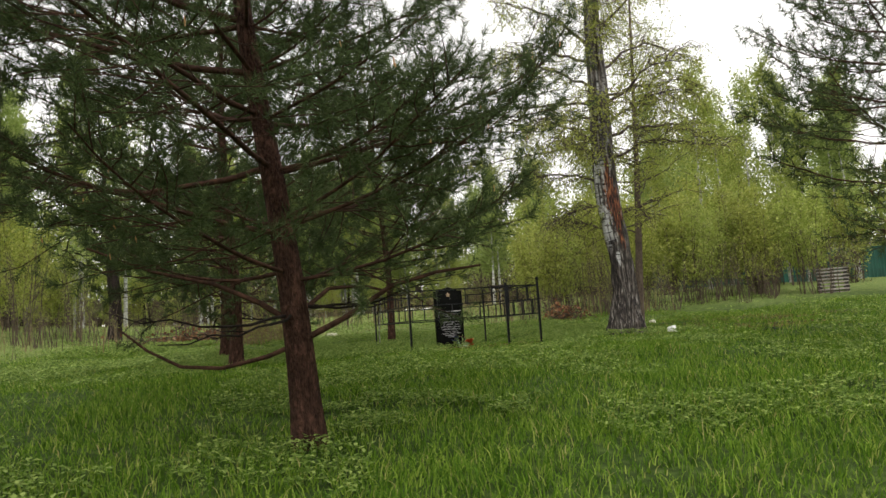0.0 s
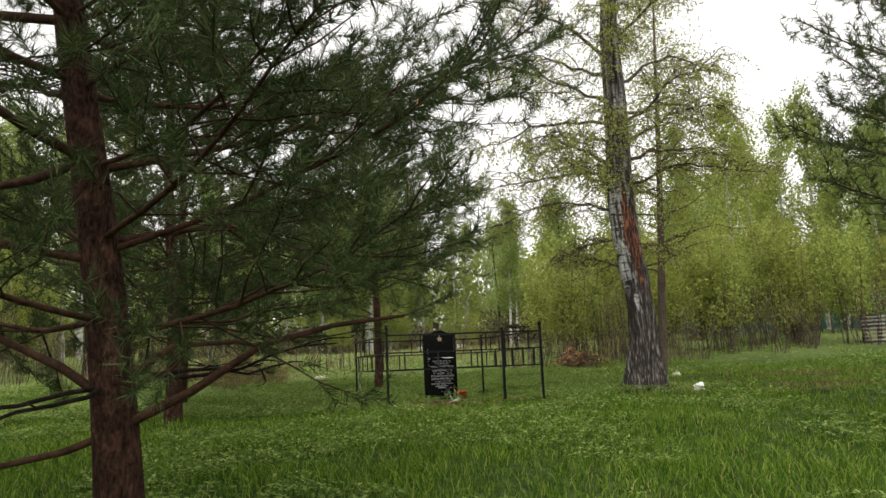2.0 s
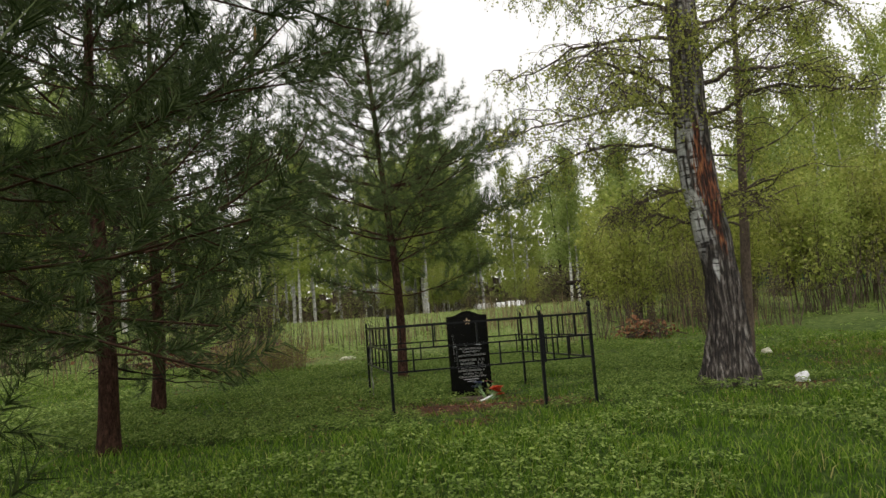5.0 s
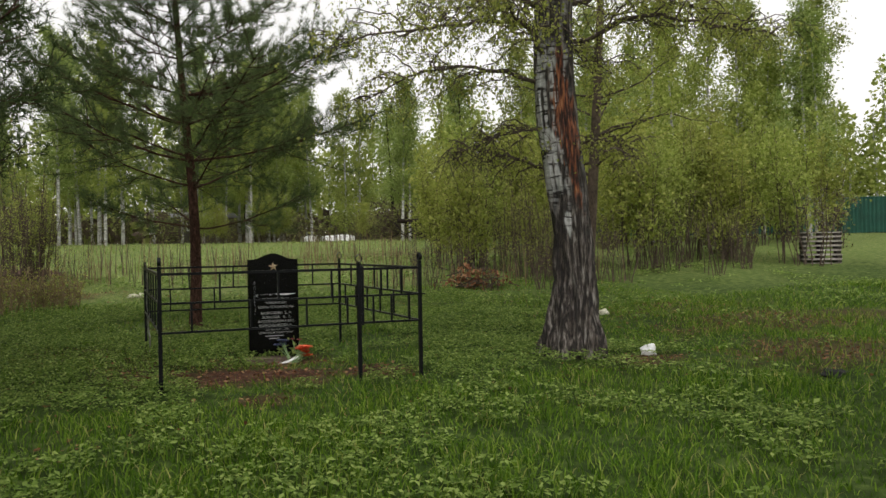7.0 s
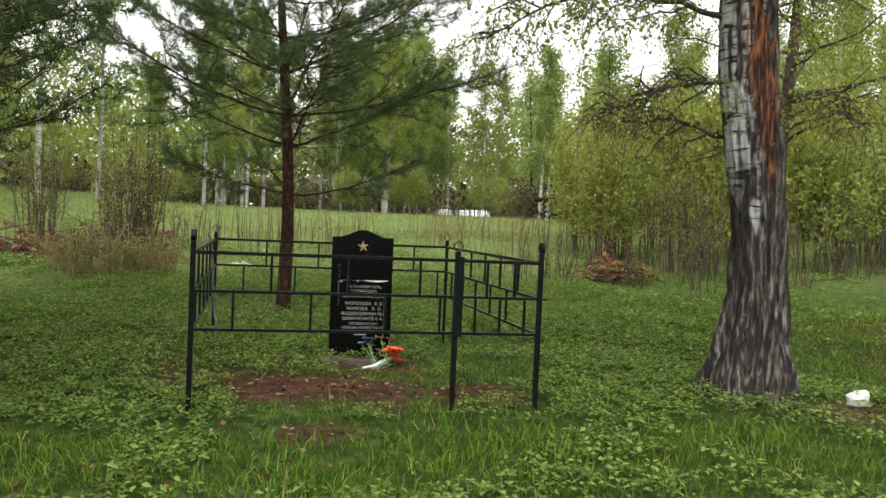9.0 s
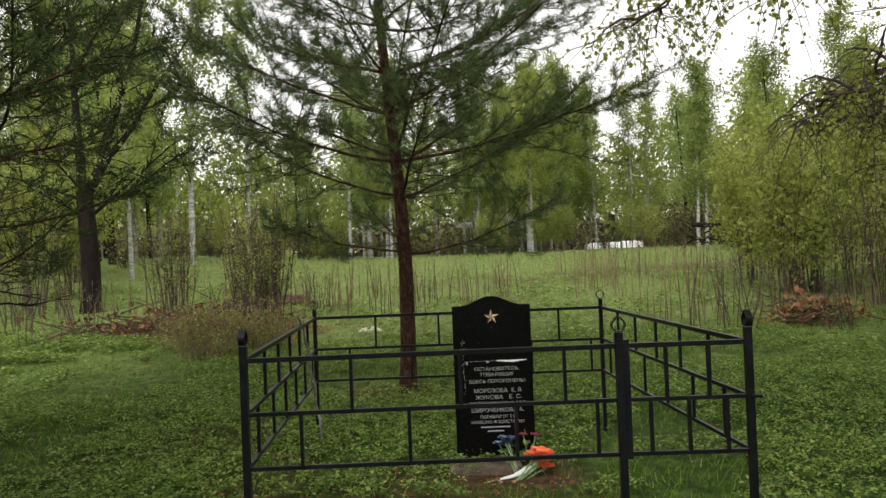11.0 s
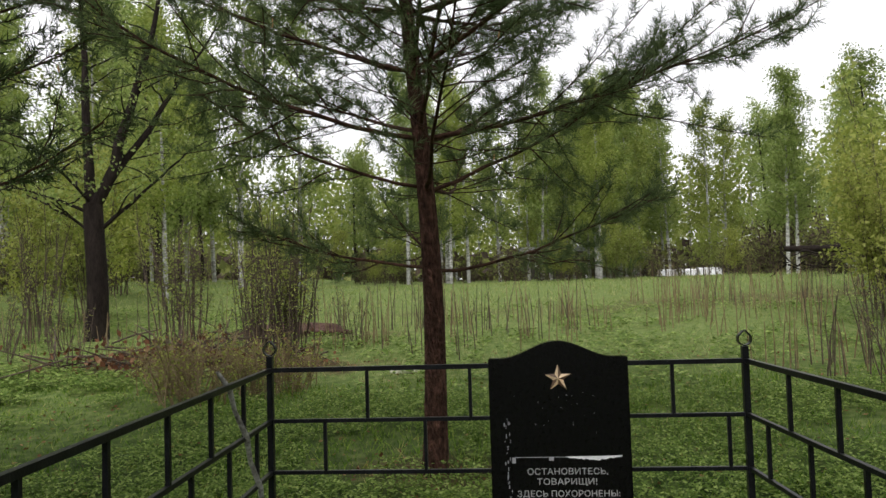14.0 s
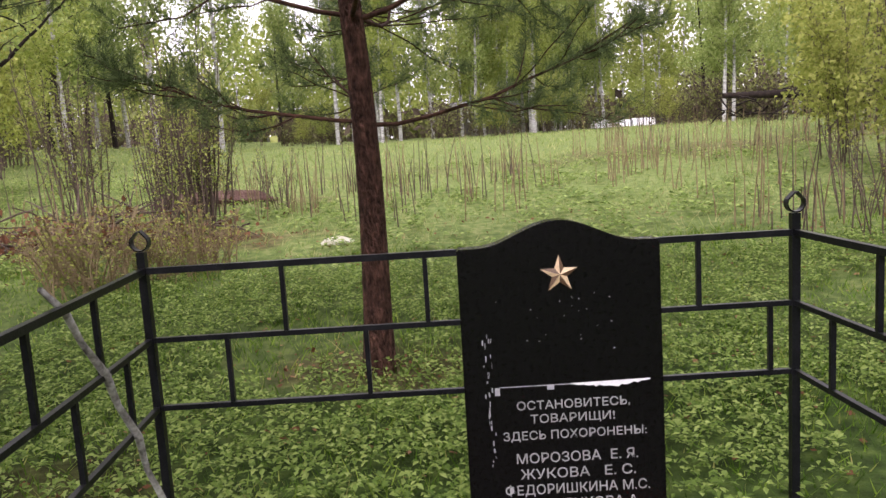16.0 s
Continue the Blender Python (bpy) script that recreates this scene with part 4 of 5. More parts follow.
def headstone():
    W2, SH, TOPZ, TH = 0.2945, 1.085, 1.155, 0.075
    ob = thing("headstone", (1.285, 2.13, 0.0), "polished black granite headstone with gold star and lettering", "headstone")
    ob.matrix_world = pose(1.285, 2.13, 0.0, -1.0, 0, 0)
    xs = np.linspace(-W2, W2, 41)
    u = np.abs(xs) / W2
    top = SH + (TOPZ - SH) * (0.5 + 0.5 * np.cos(np.clip(u / 0.82, 0, 1) * np.pi))
    bm = bmesh.new()
    front = [bm.verts.new((x, 0, z)) for x, z in zip(xs, top)] + [bm.verts.new((W2, 0, -0.25)), bm.verts.new((-W2, 0, -0.25))]
    face = bm.faces.new(front)
    ex = bmesh.ops.extrude_face_region(bm, geom=[face])
    bmesh.ops.translate(bm, vec=(0, TH, 0), verts=[e for e in ex["geom"] if isinstance(e, bmesh.types.BMVert)])
    bmesh.ops.recalc_face_normals(bm, faces=bm.faces)
    bmesh.ops.bevel(bm, geom=[e for e in bm.edges if e.calc_face_angle(0) > 0.8], offset=0.004, segments=2, affect="EDGES")
    me = bpy.data.meshes.new("slab")
    bm.to_mesh(me)
    bm.free()
    me.materials.append(M_GRANITE)
    part("slab", me, ob)
    star = part("star", star_mesh(0.058, 0.010, M_GOLD, True), ob, "faceted gold five-pointed star")
    star.location = (0.0, -0.002, 0.998)
    # every second facet gets a dark colour that stands for its shaded side
    half = part("facet_shade", star_mesh(0.058, 0.010, M_GOLD_SHADE, False), star)
    half.location = (0, 0, 0)
    lines = [("ОСТАНОВИТЕСЬ,", 0.597, 0.036, 0.025, 0.335), ("ТОВАРИЩИ!", 0.555, 0.036, 0.022, 0.25), ("ЗДЕСЬ ПОХОРОНЕНЫ:", 0.505, 0.036, 0.026, 0.426), ("МОРОЗОВА  Е. Я.", 0.432, 0.042, 0.03, 0.362),
             ("ЖУКОВА   Е. С.", 0.383, 0.042, 0.032, 0.344), ("ФЕДОРИШКИНА М.С.", 0.334, 0.042, 0.028, 0.433), ("ШИРОЧЕНКОВА А.", 0.286, 0.042, 0.02, 0.39), ("ПОГИБЛИ ОТ РУК", 0.240, 0.032, 0.03, 0.28),
             ("НЕМЕЦКО-ФАШИСТСКИХ", 0.202, 0.032, 0.02, 0.40)]
    for body, z, size, dx, wide in lines:
        tx = part("lettering", text_mesh(body, size, M_PAINT), ob, "pale engraved letters")
        xs_ = [v.co.x for v in tx.data.vertices]
        tx.matrix_basis = Matrix.Translation((dx, -0.0012, z)) @ Matrix.Rotation(radians(90), 4, "X") @ Matrix.Diagonal((wide / (max(xs_) - min(xs_)), 1, 1, 1))
    for z, w in ((0.17, 0.22), (0.14, 0.12)):
        part("lettering", mesh_from("worn_line", *box(-w / 2, w / 2, -0.001, 0.002, z, z + 0.010), M_CHIP), ob, "worn illegible line")
    # leftovers of a torn film along the inscription
    rng = np.random.default_rng(3)
    xs = np.linspace(0.02, 0.255, 26)
    lo = 0.668 - 0.018 * np.sin(np.linspace(0, 3.1, 26)) * rng.uniform(0.4, 1.0, 26)
    v = np.concatenate([np.stack([xs, np.full(26, -0.0015), np.full(26, 0.671) + xs * 0.01], 1), np.stack([xs, np.full(26, -0.0015), lo + xs * 0.01], 1)])
    part("film_scrap", mesh_from("film_scrap", v, [(i, i + 1, 27 + i, 26 + i) for i in range(25)], M_PAPER), ob, "torn white film scrap")
    scr = [box(-0.205, -0.19, -0.0018, 0.001, 0.645, 0.668), box(-0.19, 0.02, -0.0016, 0.001, 0.668, 0.670), box(-0.05, -0.03, -0.0017, 0.001, 0.655, 0.669)]
    for _ in range(34):
        x, z = -0.222 + rng.normal() * 0.006, rng.uniform(0.42, 0.82)
        w, h = rng.uniform(0.001, 0.004), rng.uniform(0.003, 0.02)
        scr.append(box(x, x + w, -0.0014, 0.001, z, z + h))
    for _ in range(22):
        x, z = rng.uniform(-0.24, 0.2), rng.uniform(0.72, 0.95)
        w = rng.uniform(0.0015, 0.0045)
        scr.append(box(x, x + w, -0.0014, 0.001, z, z + w * rng.uniform(0.4, 1)))
    part("chipping", mesh_from("chipping", *joined(scr), M_CHIP), ob, "small pale chips and scratches")["kind"] = "stuff"
    return ob


headstone()

M_CONC = rough_mat("weathered_brown_concrete", (0.07, 0.05, 0.04), (0.14, 0.10, 0.08), (0.22, 0.17, 0.13), 12, (1, 1, 1), 60, 0.9, 0.5, 0.01)
tagged(new("grave_slab", mesh_from("grave_slab", *box(0.93, 1.45, 1.86, 2.12, -0.25, -0.06), M_CONC)), "low brown concrete slab before the headstone", "slab")

M_ORANGE = leaf_mat("orange_cloth_petals", [(0.0, (0.75, 0.10, 0.03)), (0.5, (0.85, 0.17, 0.06)), (1.0, (0.9, 0.32, 0.16))], 0.3)
M_BLUE = leaf_mat("blue_cloth_petals", [(0.0, (0.02, 0.03, 0.10)), (0.6, (0.05, 0.08, 0.24)), (1.0, (0.45, 0.48, 0.62))], 0.3)
M_PINK = leaf_mat("dark_pink_cloth_petals", [(0.0, (0.25, 0.03, 0.05)), (1.0, (0.5, 0.12, 0.14))], 0.3)
M_STALK = plain_mat("pale_green_plastic_stalk", (0.22, 0.34, 0.14), 0.5)


def blossom(c, r, mat_f, parent, rng, n_pet=16):
    """A flower head of curved petals in two rings."""
    ch = []
    for i in range(n_pet):
        a = i * 2.4 + rng.normal() * 0.2
        lift = 0.25 + 0.75 * i / n_pet
        out = np.array([math.cos(a), math.sin(a), 0])
        d = unit(out + np.array([0, 0, lift * 1.3]))
        s = unit(np.cross(d, out + np.array([0, 0, 0.01]))) * r * 0.5
        b0 = np.array(c) + out * r * 0.1
        mid = b0 + d * r * 0.6
        tip = b0 + unit(d + out * 0.7) * r * 1.05
        v = np.array([b0 - s * 0.3, b0 + s * 0.3, mid + s, tip + s * 0.45, tip - s * 0.45, mid - s])
        ch.append((v, np.array([(0, 1, 2, 5), (5, 2, 3, 4)])))
    part("blossom", mesh_from("blossom", *joined(ch), mat_f), parent)


def bouquet(at, label, heads, stalk_to, mat_f, seed, r):
    rng = np.random.default_rng(seed)
    ob = thing("artificial_flowers", at, label, "flowers")
    for i in range(heads):
        c = np.array([rng.normal() * 0.05, rng.normal() * 0.04, 0.06 + rng.uniform(0, 0.13)])
        blossom(c, r * rng.uniform(0.8, 1.2), mat_f, ob, rng)
        part("stalk", mesh_from("stalk", *tube([c, c * 0.4 + np.array(stalk_to) * 0.5, np.array(stalk_to) + rng.normal(size=3) * 0.015], [0.004] * 3, 5), M_STALK, True), ob)
    p = rng.normal(size=(16, 3)) * 0.06 + np.array([0, 0, 0.06])
    for q in p:
        part("leaf", mesh_from("leaf", *leaf_quads(q[None], 0.07, 0.0, rng, 0.5), M_LEAF_GREEN), ob)
    return ob


bouquet((1.58, 1.80, -0.13), "bright orange artificial flowers lying on the grave", 9, (-0.28, -0.12, -0.04), M_ORANGE, 2, 0.062)
bouquet((1.36, 1.95, -0.06), "dark blue and white artificial flowers on the slab", 5, (0.05, -0.15, 0.0), M_BLUE, 4, 0.05)
bouquet((1.52, 2.02, 0.0), "faded dark pink artificial flowers by the headstone", 2, (0.0, -0.05, -0.12), M_PINK, 6, 0.035)
wrap = thing("flower_wrap", (1.26, 1.70, -0.12), "white plastic wrap of a bouquet lying in grass", "wrapping")
part("sleeve", mesh_from("sleeve", *tube([(0, 0, 0.02), (0.12, 0.05, 0.03), (0.24, 0.12, 0.06)], [0.008, 0.016, 0.03], 8), M_WHITE, True), wrap)
part("stalk", mesh_from("stalk", *tube([(-0.1, -0.04, 0.015), (0.1, 0.05, 0.03), (0.3, 0.16, 0.09)], [0.004] * 3, 5), M_STALK, True), wrap)


# ---- small things in the meadow ----
def lump(name, at, size, mat_l, label, category, seed, rough=0.25):
    """An uneven rounded lump resting on the ground."""
    bm = bmesh.new()
    bmesh.ops.create_icosphere(bm, subdivisions=3, radius=1)
    rng = np.random.default_rng(seed)
    ph = rng.uniform(0, 6.28, 6)
    for v in bm.verts:
        c = v.co
        k = 1 + rough * (math.sin(3 * c.x + ph[0]) * math.sin(4 * c.y + ph[1]) + 0.5 * math.sin(7 * c.z + ph[2] + 3 * c.x))
        v.co = Vector((c.x * size[0] * k, c.y * size[1] * k, max(c.z, -0.3) * size[2] * k))
    me = bpy.data.meshes.new(name)
    bm.to_mesh(me)
    bm.free()
    for p in me.polygons:
        p.use_smooth = True
    me.materials.append(mat_l)
    ob = new(name, me)
    ob.matrix_world = pose(at[0], at[1], gz(at[0], at[1]) + size[2] * 0.25)
    return tagged(ob, label, category)


lump("plastic_bag", (5.05, 0.0), (0.08, 0.065, 0.085), M_WHITE, "crumpled white plastic bag lying in the grass", "bag", 1, 0.3)
M_PALE = rough_mat("pale_dry_wood", (0.45, 0.42, 0.30), (0.62, 0.60, 0.46), (0.74, 0.72, 0.60), 10, (1, 1, 1), 40, 0.9, 0.5, 0.01)
lump("pale_log_chunk", (-0.28, 8.7), (0.20, 0.09, 0.065), M_PALE, "pale chunk of wood lying in the meadow", "wood chunk", 2, 0.15)
lump("pale_stone", (6.4, 3.0), (0.09, 0.07, 0.07), M_PALE, "small pale stone in the grass", "stone", 3, 0.2)
M_CLOD = rough_mat("charred_dark_clod", (0.012, 0.012, 0.012), (0.03, 0.03, 0.03), (0.07, 0.07, 0.065), 8, (1, 1, 1), 40, 0.95, 1.0, 0.02)
lump("dark_clod", (5.95, -1.66), (0.13, 0.08, 0.05), M_CLOD, "dark charred clod lying in dry grass", "clod", 9, 0.3)
M_SOIL = rough_mat("dark_dug_soil", (0.05, 0.028, 0.022), (0.10, 0.058, 0.045), (0.18, 0.11, 0.09), 5, (1, 1, 1), 30, 0.95, 1.0, 0.04)
lump("soil_mound", (-2.9, 12.9), (1.0, 0.42, 0.15), M_SOIL, "low mound of dark reddish soil", "soil mound", 4, 0.25)


def brush_pile(at, label, n_b, size, seed, mat_b, leaf_n=0):
    rng = np.random.default_rng(seed)
    ob = thing("brush_pile", (at[0], at[1], gz(*at)), label, "brush pile")
    ch = []
    for _ in range(n_b):
        p = rng.normal(size=3) * np.array(size) * 0.5
        p[2] = abs(p[2]) * 0.9
        a = rng.uniform(0, 6.28)
        ln = rng.uniform(0.3, 0.8) * max(size)
        d = np.array([math.cos(a), math.sin(a), rng.normal() * 0.35])
        q = p + d * ln
        q[2] = max(q[2], 0.0)
        ch.append(tube([p, (p + q) / 2 + rng.normal(size=3) * 0.04, q], [0.014, 0.012, 0.006], 5))
    part("branchwork", mesh_from("branchwork", *joined(ch), mat_b, True), ob)["kind"] = "stuff"
    if leaf_n:
        p = rng.normal(size=(leaf_n, 3)) * np.array(size) * 0.6
        p[:, 2] = np.abs(p[:, 2]) * 0.8 + 0.02
        part("dead_foliage", mesh_from("dead_foliage", *leaf_quads(p, 0.10, 0.0, rng), M_LEAF_DRY), ob)["kind"] = "stuff"
    return ob


brush_pile((6.1, 7.3), "small heap of reddish dead branches and leaves", 60, (0.55, 0.4, 0.4), 12, M_STEM, 260)
brush_pile((-3.6, 9.5), "reddish-brown heap of dead stalks and leaves", 110, (1.5, 0.6, 0.35), 13, M_STEM, 700)

# fallen trunk and its broken limbs at the wood's edge
fallen = thing("fallen_trunk", (13.8, 28.0, gz(13.8, 28)), "dark fallen tree trunk lying at the wood's edge", "fallen tree")
part("trunk", mesh_from("trunk", *tube([(-2.6, 0.3, 1.0), (-0.8, 0.1, 0.95), (1.2, 0, 0.85), (3.2, -0.2, 0.5), (5.0, -0.3, 0.25)], [0.10, 0.15, 0.19, 0.22, 0.25], 10), M_GREY_BARK, True), fallen)
rng = np.random.default_rng(77)
fb = []
for k in range(26):
    p = np.array([rng.uniform(-3, 3), rng.normal() * 0.2, rng.uniform(0.4, 1.0)])
    fb.append((curve_line(p, rng.uniform(0, 6.28), rng.uniform(-50, 40), rng.uniform(-60, 10), rng.uniform(0.6, 1.8), 5, rng, 0.2), np.linspace(0.04, 0.01, 6)))
for a, b in fb:
    part("broken_branch", mesh_from("broken_branch", *tube(a, b, 5), M_GREY_BARK, True), fallen)

M_POLE = rough_mat("weathered_white_concrete", (0.42, 0.42, 0.42), (0.60, 0.60, 0.60), (0.70, 0.70, 0.70), 3, (1, 1, 0.3), 30, 0.85, 0.3, 0.01)
pole_at = (-16.5, 23.7)
tagged(new("utility_pole", mesh_from("utility_pole", *tube([(*pole_at, gz(*pole_at) - 0.4), (pole_at[0] - 0.1, pole_at[1], gz(*pole_at) + 3.0), (pole_at[0] - 0.2, pole_at[1], gz(*pole_at) + 6.5)], [0.14, 0.12, 0.09], 8), M_POLE, False)),
       "pale concrete pole standing in the far meadow", "pole")

# ---- stacked pallets ----
M_PALLET = rough_mat("weathered_grey_pallet_wood", (0.12, 0.10, 0.085), (0.30, 0.27, 0.24), (0.48, 0.45, 0.41), 5, (0.3, 1, 3), 40, 0.9, 0.5, 0.01)


# blocks darkened in their colour to read as shaded gaps between the boards
M_PALLET_SHADE = rough_mat("shaded_pallet_block", (0.03, 0.026, 0.022), (0.06, 0.052, 0.045), (0.11, 0.10, 0.085), 8, (1, 1, 1), 50, 0.9, 0.4, 0.01)


def pallet(at, turn, seed):
    ob = thing("wooden_pallet", at, "weathered grey wooden pallet in a stack", "pallet", "stacked pallets")
    ob.matrix_world = pose(*at, 0, 0, turn) @ Matrix.Diagonal((0.8, 0.8, 0.95, 1))
    for k in range(3):
        y = -0.33 + 0.33 * k
        part("bottom_board", mesh_from("bottom_board", *box(-0.55, 0.55, y - 0.05, y + 0.05, 0, 0.018), M_PALLET), ob)
        for x in (-0.48, 0, 0.48):
            part("block", mesh_from("block", *box(x - 0.06, x + 0.06, y - 0.045, y + 0.045, 0.019, 0.088), M_PALLET_SHADE), ob)
    for k in range(5):
        y = -0.36 + 0.18 * k
        part("deck_board", mesh_from("deck_board", *box(-0.55, 0.55, y - 0.055, y + 0.055, 0.089, 0.115), M_PALLET), ob)
    return ob


for i in range(7):
    pallet((15.5, 7.4, gz(15.5, 7.4) - 0.03 + i * 0.1105), -38 + 3 * math.sin(i * 2.1), i)

# ---- green sheet fence, veranda house and white covers far off ----
M_SHEET = rough_mat("dark_green_sheet_metal", (0.006, 0.05, 0.035), (0.01, 0.075, 0.052), (0.02, 0.10, 0.07), 2, (1, 1, 1), 20, 0.45, 0.1, 0.002)
fa, fb_ = np.array([22.0, 33.0]), np.array([56.0, 8.0])
gf = thing("sheet_metal_fence", (22.0, 33.0, 0.0), "long dark green profiled sheet-metal fence", "fence")
L = float(np.linalg.norm(fb_ - fa))
dn = (fb_ - fa) / L
nrm = np.array([-dn[1], dn[0]])
for i in range(int(L / 2)):
    s = np.linspace(i * 2, i * 2 + 1.98, 45)
    w = 0.02 * np.sign(np.sin(s * 2 * np.pi / 0.2))
    px, py = s * dn[0] + w * nrm[0], s * dn[1] + w * nrm[1]
    base = gz(fa[0] + s[20] * dn[0], fa[1] + s[20] * dn[1])
    v = np.concatenate([np.stack([px, py, np.full(45, base + 0.05)], 1), np.stack([px, py, np.full(45, base + 1.95)], 1)])
    part("sheet", mesh_from("sheet", v, [(k, k + 1, 46 + k, 45 + k) for k in range(44)], M_SHEET), gf)
    part("post", mesh_from("post", *box(px[0] - 0.03, px[0] + 0.03, py[0] + 0.03, py[0] + 0.09, base - 0.3, base + 1.9), M_SHEET), gf)

M_HOUSE = rough_mat("dark_weathered_boards", (0.05, 0.045, 0.04), (0.10, 0.09, 0.08), (0.16, 0.145, 0.13), 3, (1, 1, 6), 30, 0.9, 0.4, 0.01)
M_ROOF = rough_mat("grey_roof_sheets", (0.10, 0.10, 0.10), (0.18, 0.18, 0.18), (0.26, 0.26, 0.26), 3, (1, 1, 1), 30, 0.8, 0.3, 0.01)
M_GLASS = plain_mat("dark_window_glass", (0.02, 0.022, 0.025), 0.08)
hz = gz(4.6, 61)
house = thing("wooden_house", (4.6, 61.0, hz), "small dark wooden house with white-framed veranda windows", "house")
part("wall", mesh_from("wall", *box(-2.4, 2.4, 0, 5, -0.3, 2.15), M_HOUSE), house)
part("roof", mesh_from("roof", np.array([(-2.7, -0.4, 2.1), (2.7, -0.4, 2.1), (2.7, 2.5, 2.7), (-2.7, 2.5, 2.7), (-2.7, 5.4, 2.1), (2.7, 5.4, 2.1)]), [(0, 1, 2, 3), (3, 2, 5, 4)], M_ROOF), house)
for x in (-0.9, 0.35):
    win = part("window", mesh_from("window", *box(x - 0.55, x + 0.55, -0.06, 0.02, 1.0, 2.1), M_WHITE), house, "white-painted window frame")
    for k in range(3):
        part("pane", mesh_from("pane", *box(x - 0.48 + k * 0.33, x - 0.20 + k * 0.33, -0.075, 0.0, 1.1, 2.0), M_GLASS), win)

wc = thing("covered_stack", (13.1, 52.0, gz(13.1, 52)), "low long stack under white plastic covers", "stack")
for x0, x1, h in ((-2.0, 0.4, 0.45), (0.55, 2.0, 0.5)):
    t = np.linspace(0, np.pi, 9)
    v = np.concatenate([np.stack([np.full(9, x), 0.7 * np.cos(t), h * np.sin(t) ** 0.6], 1) for x in np.linspace(x0, x1, 8)])
    f = [(i * 9 + j, i * 9 + j + 1, (i + 1) * 9 + j + 1, (i + 1) * 9 + j) for i in range(7) for j in range(8)]
    part("cover", mesh_from("cover", v, f, M_WHITE, True), wc)
    part("end", mesh_from("end", *box(x0 + 0.02, x1 - 0.02, -0.62, 0.62, 0, h * 0.7), M_WHITE), wc)
for i in range(14):
    part("stake", mesh_from("stake", *box(-2.6 + i * 0.4, -2.54 + i * 0.4, -1.3, -1.26, -0.1, 0.55), M_HOUSE), wc)


# ---- grass, weeds, stalks and fallen leaves ----
def scatter(n_, x0, x1, y0, y1, rng):
    return rng.uniform(x0, x1, n_), rng.uniform(y0, y1, n_)


def grass_blades(x, y, h, w, rng, bent=True):
    n_ = len(x)
    p = np.stack([x, y, ground_z(x, y) - 0.01], 1)
    a = rng.uniform(0, 6.28, n_)
    s = np.stack([np.cos(a), np.sin(a), np.zeros(n_)], 1) * (w * rng.uniform(0.6, 1.3, n_))[:, None] * 0.5
    b_ = rng.uniform(0, 6.28, n_)
    lean = np.stack([np.cos(b_), np.sin(b_), np.zeros(n_)], 1) * (h * rng.uniform(0.15, 1.2, n_))[:, None]
    up = np.zeros((n_, 3))
    up[:, 2] = h
    tip = p + lean + up
    if not bent:
        return np.stack([p - s, p + s, tip], 1).reshape(-1, 3), np.arange(3 * n_).reshape(-1, 3)
    mid = p + lean * 0.3 + up * 0.62
    v = np.stack([p - s, p + s, mid + s * 0.8, mid - s * 0.8, tip], 1).reshape(-1, 3)
    k = np.arange(n_)[:, None] * 5
    return v, np.concatenate([k + [0, 1, 2], k + [0, 2, 3], k + [3, 2, 4]])


GR = np.random.default_rng(17)
chunks, pale_chunks = [], []
for n_, x0, x1, y0, y1, hh, ww, bent in ((125000, -4.5, 5.5, -12.8, -0.6, 0.10, 0.0085, True), (80000, -6, 9, -0.6, 8, 0.085, 0.009, False), (55000, 5.5, 14, -10, 4, 0.10, 0.012, False),
                                         (45000, -11, -4.5, -11, 8, 0.10, 0.012, False), (30000, -12, 16, 8, 20, 0.11, 0.013, False), (16000, -20, 24, 20, 40, 0.14, 0.03, False)):
    x, y = scatter(n_, x0, x1, y0, y1, GR)
    patch = value_noise(x, y, 0.9, 21) * 0.55 + value_noise(x, y, 0.28, 22) * 0.45
    keep = (GR.random(n_) > bareness(x, y) * 1.05) & (GR.random(n_) < 0.35 + patch * 0.9)
    x, y, patch = x[keep], y[keep], patch[keep]
    h = hh * (0.45 + 1.1 * patch ** 1.5) * GR.uniform(0.6, 1.35, len(x))
    (chunks if y0 < 8 else pale_chunks).append(grass_blades(x, y, h, ww, GR, bent))
tagged(new("field_grass", mesh_from("field_grass", *joined(pale_chunks), M_GRASS_PALE)), "short pale green grass of the open field", "grass", kind="stuff")
tagged(new("grass", mesh_from("grass", *joined(chunks), M_GRASS)), "uneven fresh green spring grass", "grass", kind="stuff")


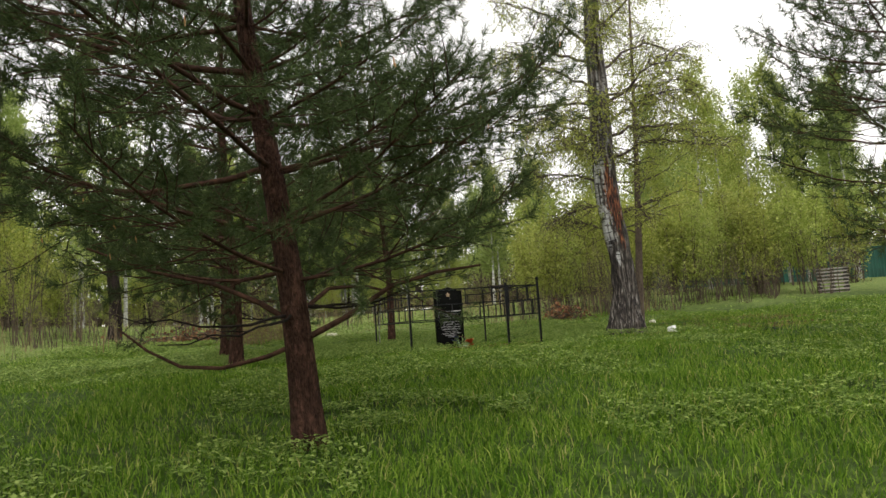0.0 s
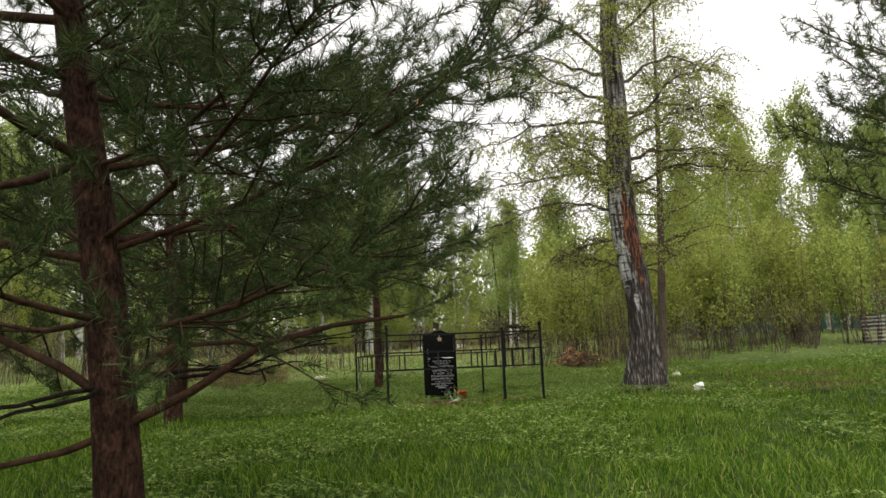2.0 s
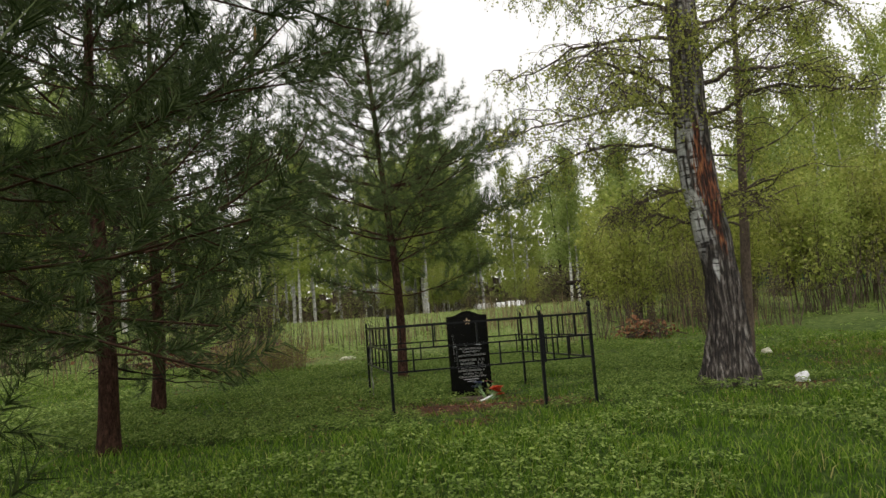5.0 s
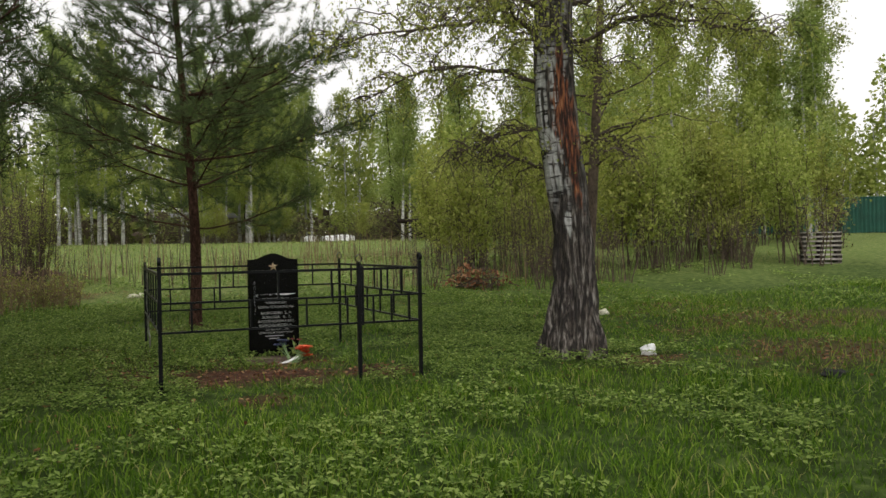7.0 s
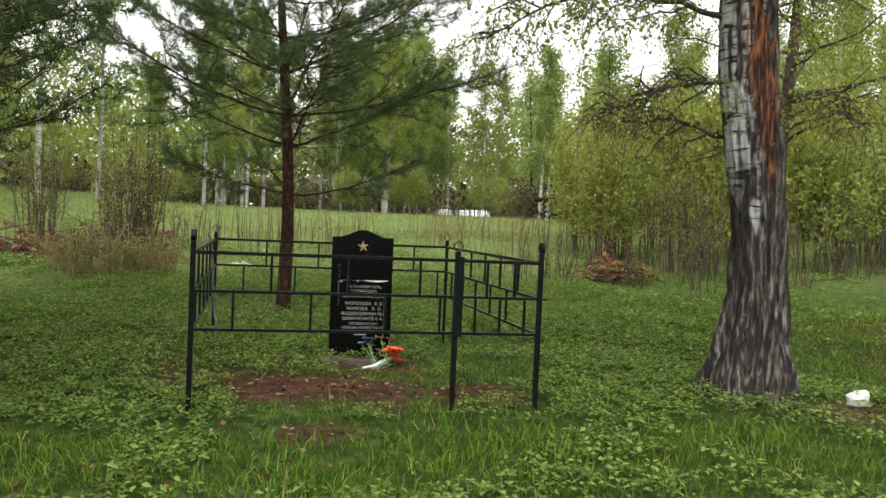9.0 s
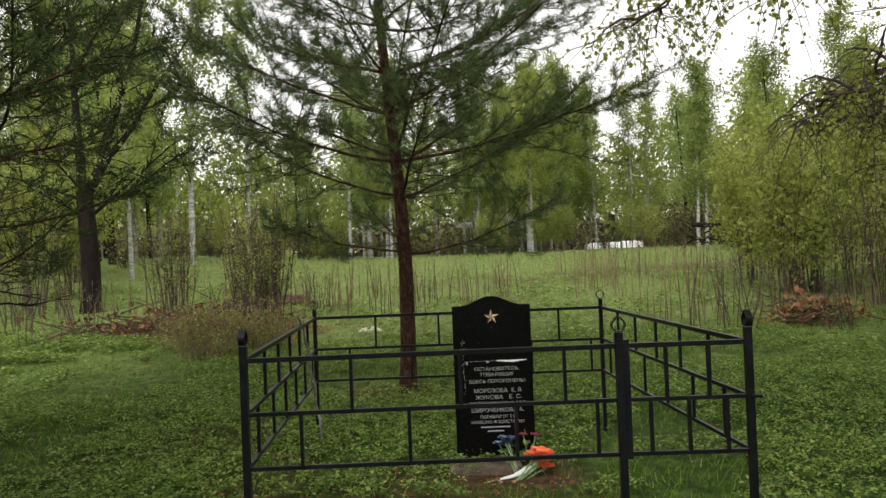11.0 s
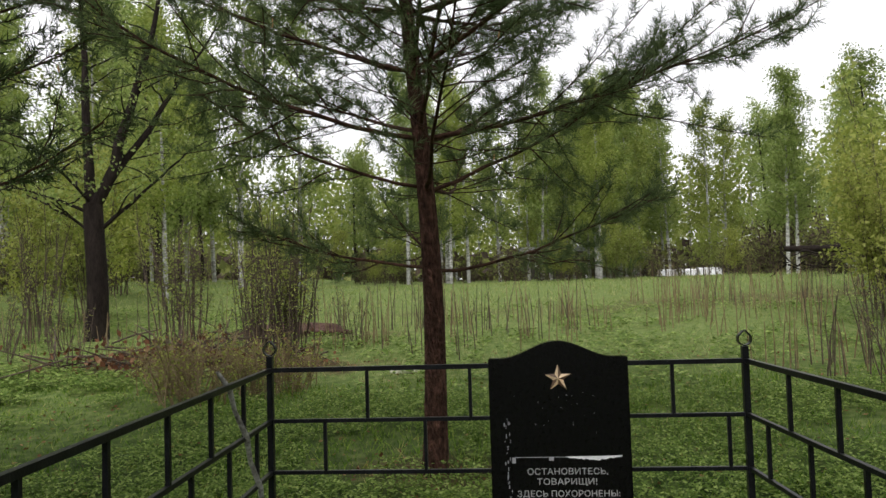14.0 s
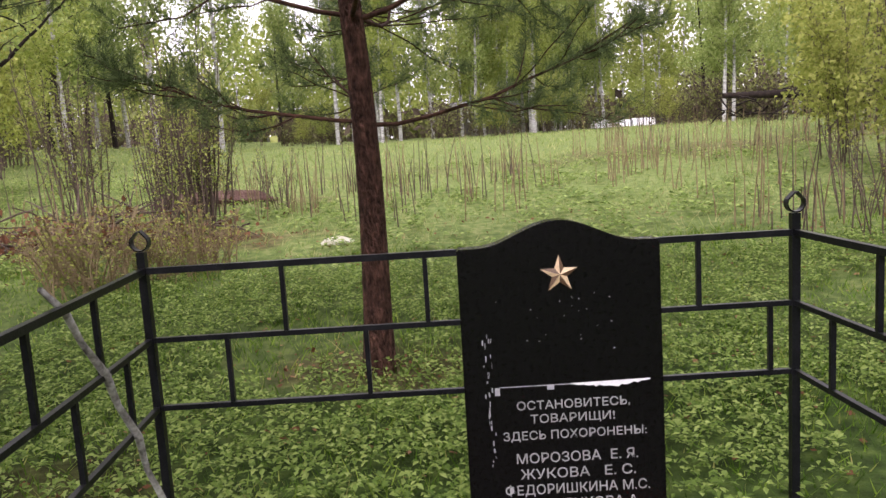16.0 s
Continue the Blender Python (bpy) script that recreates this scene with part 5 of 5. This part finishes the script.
def weed_leaves(n_, x0, x1, y0, y1, rng, thresh, size):
    """Broad leaves of ground weeds: plants of several leaflets."""
    x, y = scatter(n_, x0, x1, y0, y1, rng)
    patch = value_noise(x, y, 1.3, 31) * 0.6 + value_noise(x, y, 0.4, 32) * 0.4
    keep = (patch > thresh) & (rng.random(n_) > bareness(x, y) * 1.0)
    x, y = x[keep], y[keep]
    k = 5
    n_ = len(x)
    hgt = rng.uniform(0.03, 0.11, n_)
    root = np.stack([x, y, ground_z(x, y) + hgt], 1)
    a = rng.uniform(0, 6.28, (n_, 1)) + np.arange(k) * 6.283 / k + rng.normal(size=(n_, k)) * 0.3
    d = np.stack([np.cos(a), np.sin(a), rng.uniform(-0.35, 0.45, (n_, k))], -1)
    ln = (size * rng.uniform(0.6, 1.3, (n_, k)))[..., None]
    s = np.stack([-np.sin(a), np.cos(a), rng.normal(size=(n_, k)) * 0.25], -1) * ln * 0.30
    r = root[:, None] + d * ln * 0.35
    fold = np.zeros_like(s)
    fold[..., 2] = 0.006
    v = np.stack([r, r + d * ln * 0.5 + s + fold, r + d * ln, r + d * ln * 0.5 - s + fold], 2).reshape(-1, 3)
    return v, np.arange(len(v)).reshape(-1, 4)


wch = [weed_leaves(14000, -4.5, 4.5, -9.5, -0.3, GR, 0.56, 0.044), weed_leaves(24000, -3.5, 5.5, -0.3, 7, GR, 0.38, 0.035), weed_leaves(5000, -7, -3.5, 0, 9, GR, 0.42, 0.06), weed_leaves(5000, 4.5, 13, -8, 6, GR, 0.5, 0.06),
       weed_leaves(5000, -10, -4.5, -9, 9, GR, 0.5, 0.06), weed_leaves(9000, -10, 14, 7, 18, GR, 0.48, 0.075)]
tagged(new("ground_weeds", mesh_from("ground_weeds", *joined(wch), M_WEED)), "low light-green broad-leaved weeds among grass", "weeds", kind="stuff")

x, y = scatter(60000, -4, 9, -2, 10, GR)
keep = GR.random(len(x)) < bareness(x, y) * 0.6 + 0.06
x, y = x[keep], y[keep]
dp = np.stack([x, y, ground_z(x, y) + 0.012], 1)
d = unit(GR.normal(size=(len(x), 3)) * np.array([1, 1, 0.25]))
s = unit(np.cross(d, np.array([0, 0, 1.0]) + GR.normal(size=(len(x), 3)) * 0.4))
ln = GR.uniform(0.02, 0.055, len(x))[:, None]
v = np.stack([dp, dp + d * ln * 0.5 + s * ln * 0.35, dp + d * ln, dp + d * ln * 0.5 - s * ln * 0.35], 1).reshape(-1, 3)
tagged(new("fallen_leaves", mesh_from("fallen_leaves", v, np.arange(len(v)).reshape(-1, 4), M_LEAF_DRY)), "brown dry leaves on the bare soil", "fallen leaves", kind="stuff")

# thin dry stalks standing in the meadow, in loose clumps
def stalks(label, mat_s, groups):
    st = []
    for n_, x0, x1, y0, y1 in groups:
        for _ in range(n_):
            cx, cy = GR.uniform(x0, x1), GR.uniform(y0, y1)
            for _ in range(int(GR.integers(1, 6))):
                x, y = cx + GR.normal() * 0.16, cy + GR.normal() * 0.16
                h = GR.uniform(0.3, 1.0)
                z = gz(x, y)
                dx, dy = GR.normal(size=2) * 0.09 * h
                st.append(tube([(x, y, z - 0.05), (x + dx * 0.4, y + dy * 0.4, z + h * 0.5), (x + dx, y + dy, z + h)], [0.009, 0.007, 0.0035], 4))
    tagged(new("dry_stalks", mesh_from("dry_stalks", *joined(st), mat_s, True)), label, "stalks", kind="stuff")


stalks("thin dry upright stalks in the meadow", M_STEM_YEL, ((44, -6, 2.6, 9.5, 15), (16, -12, -4, 7, 14), (40, 4, 12, 13, 20), (14, 4, 10, 6.5, 9), (16, 2.6, 6, 10, 16)))
stalks("thin dark brown upright stalks in the meadow", M_STEM, ((34, -3.5, 2.4, 9.5, 14), (14, -12, -4, 7, 14), (20, 4, 12, 13, 20), (12, 4, 10, 6.5, 9)))
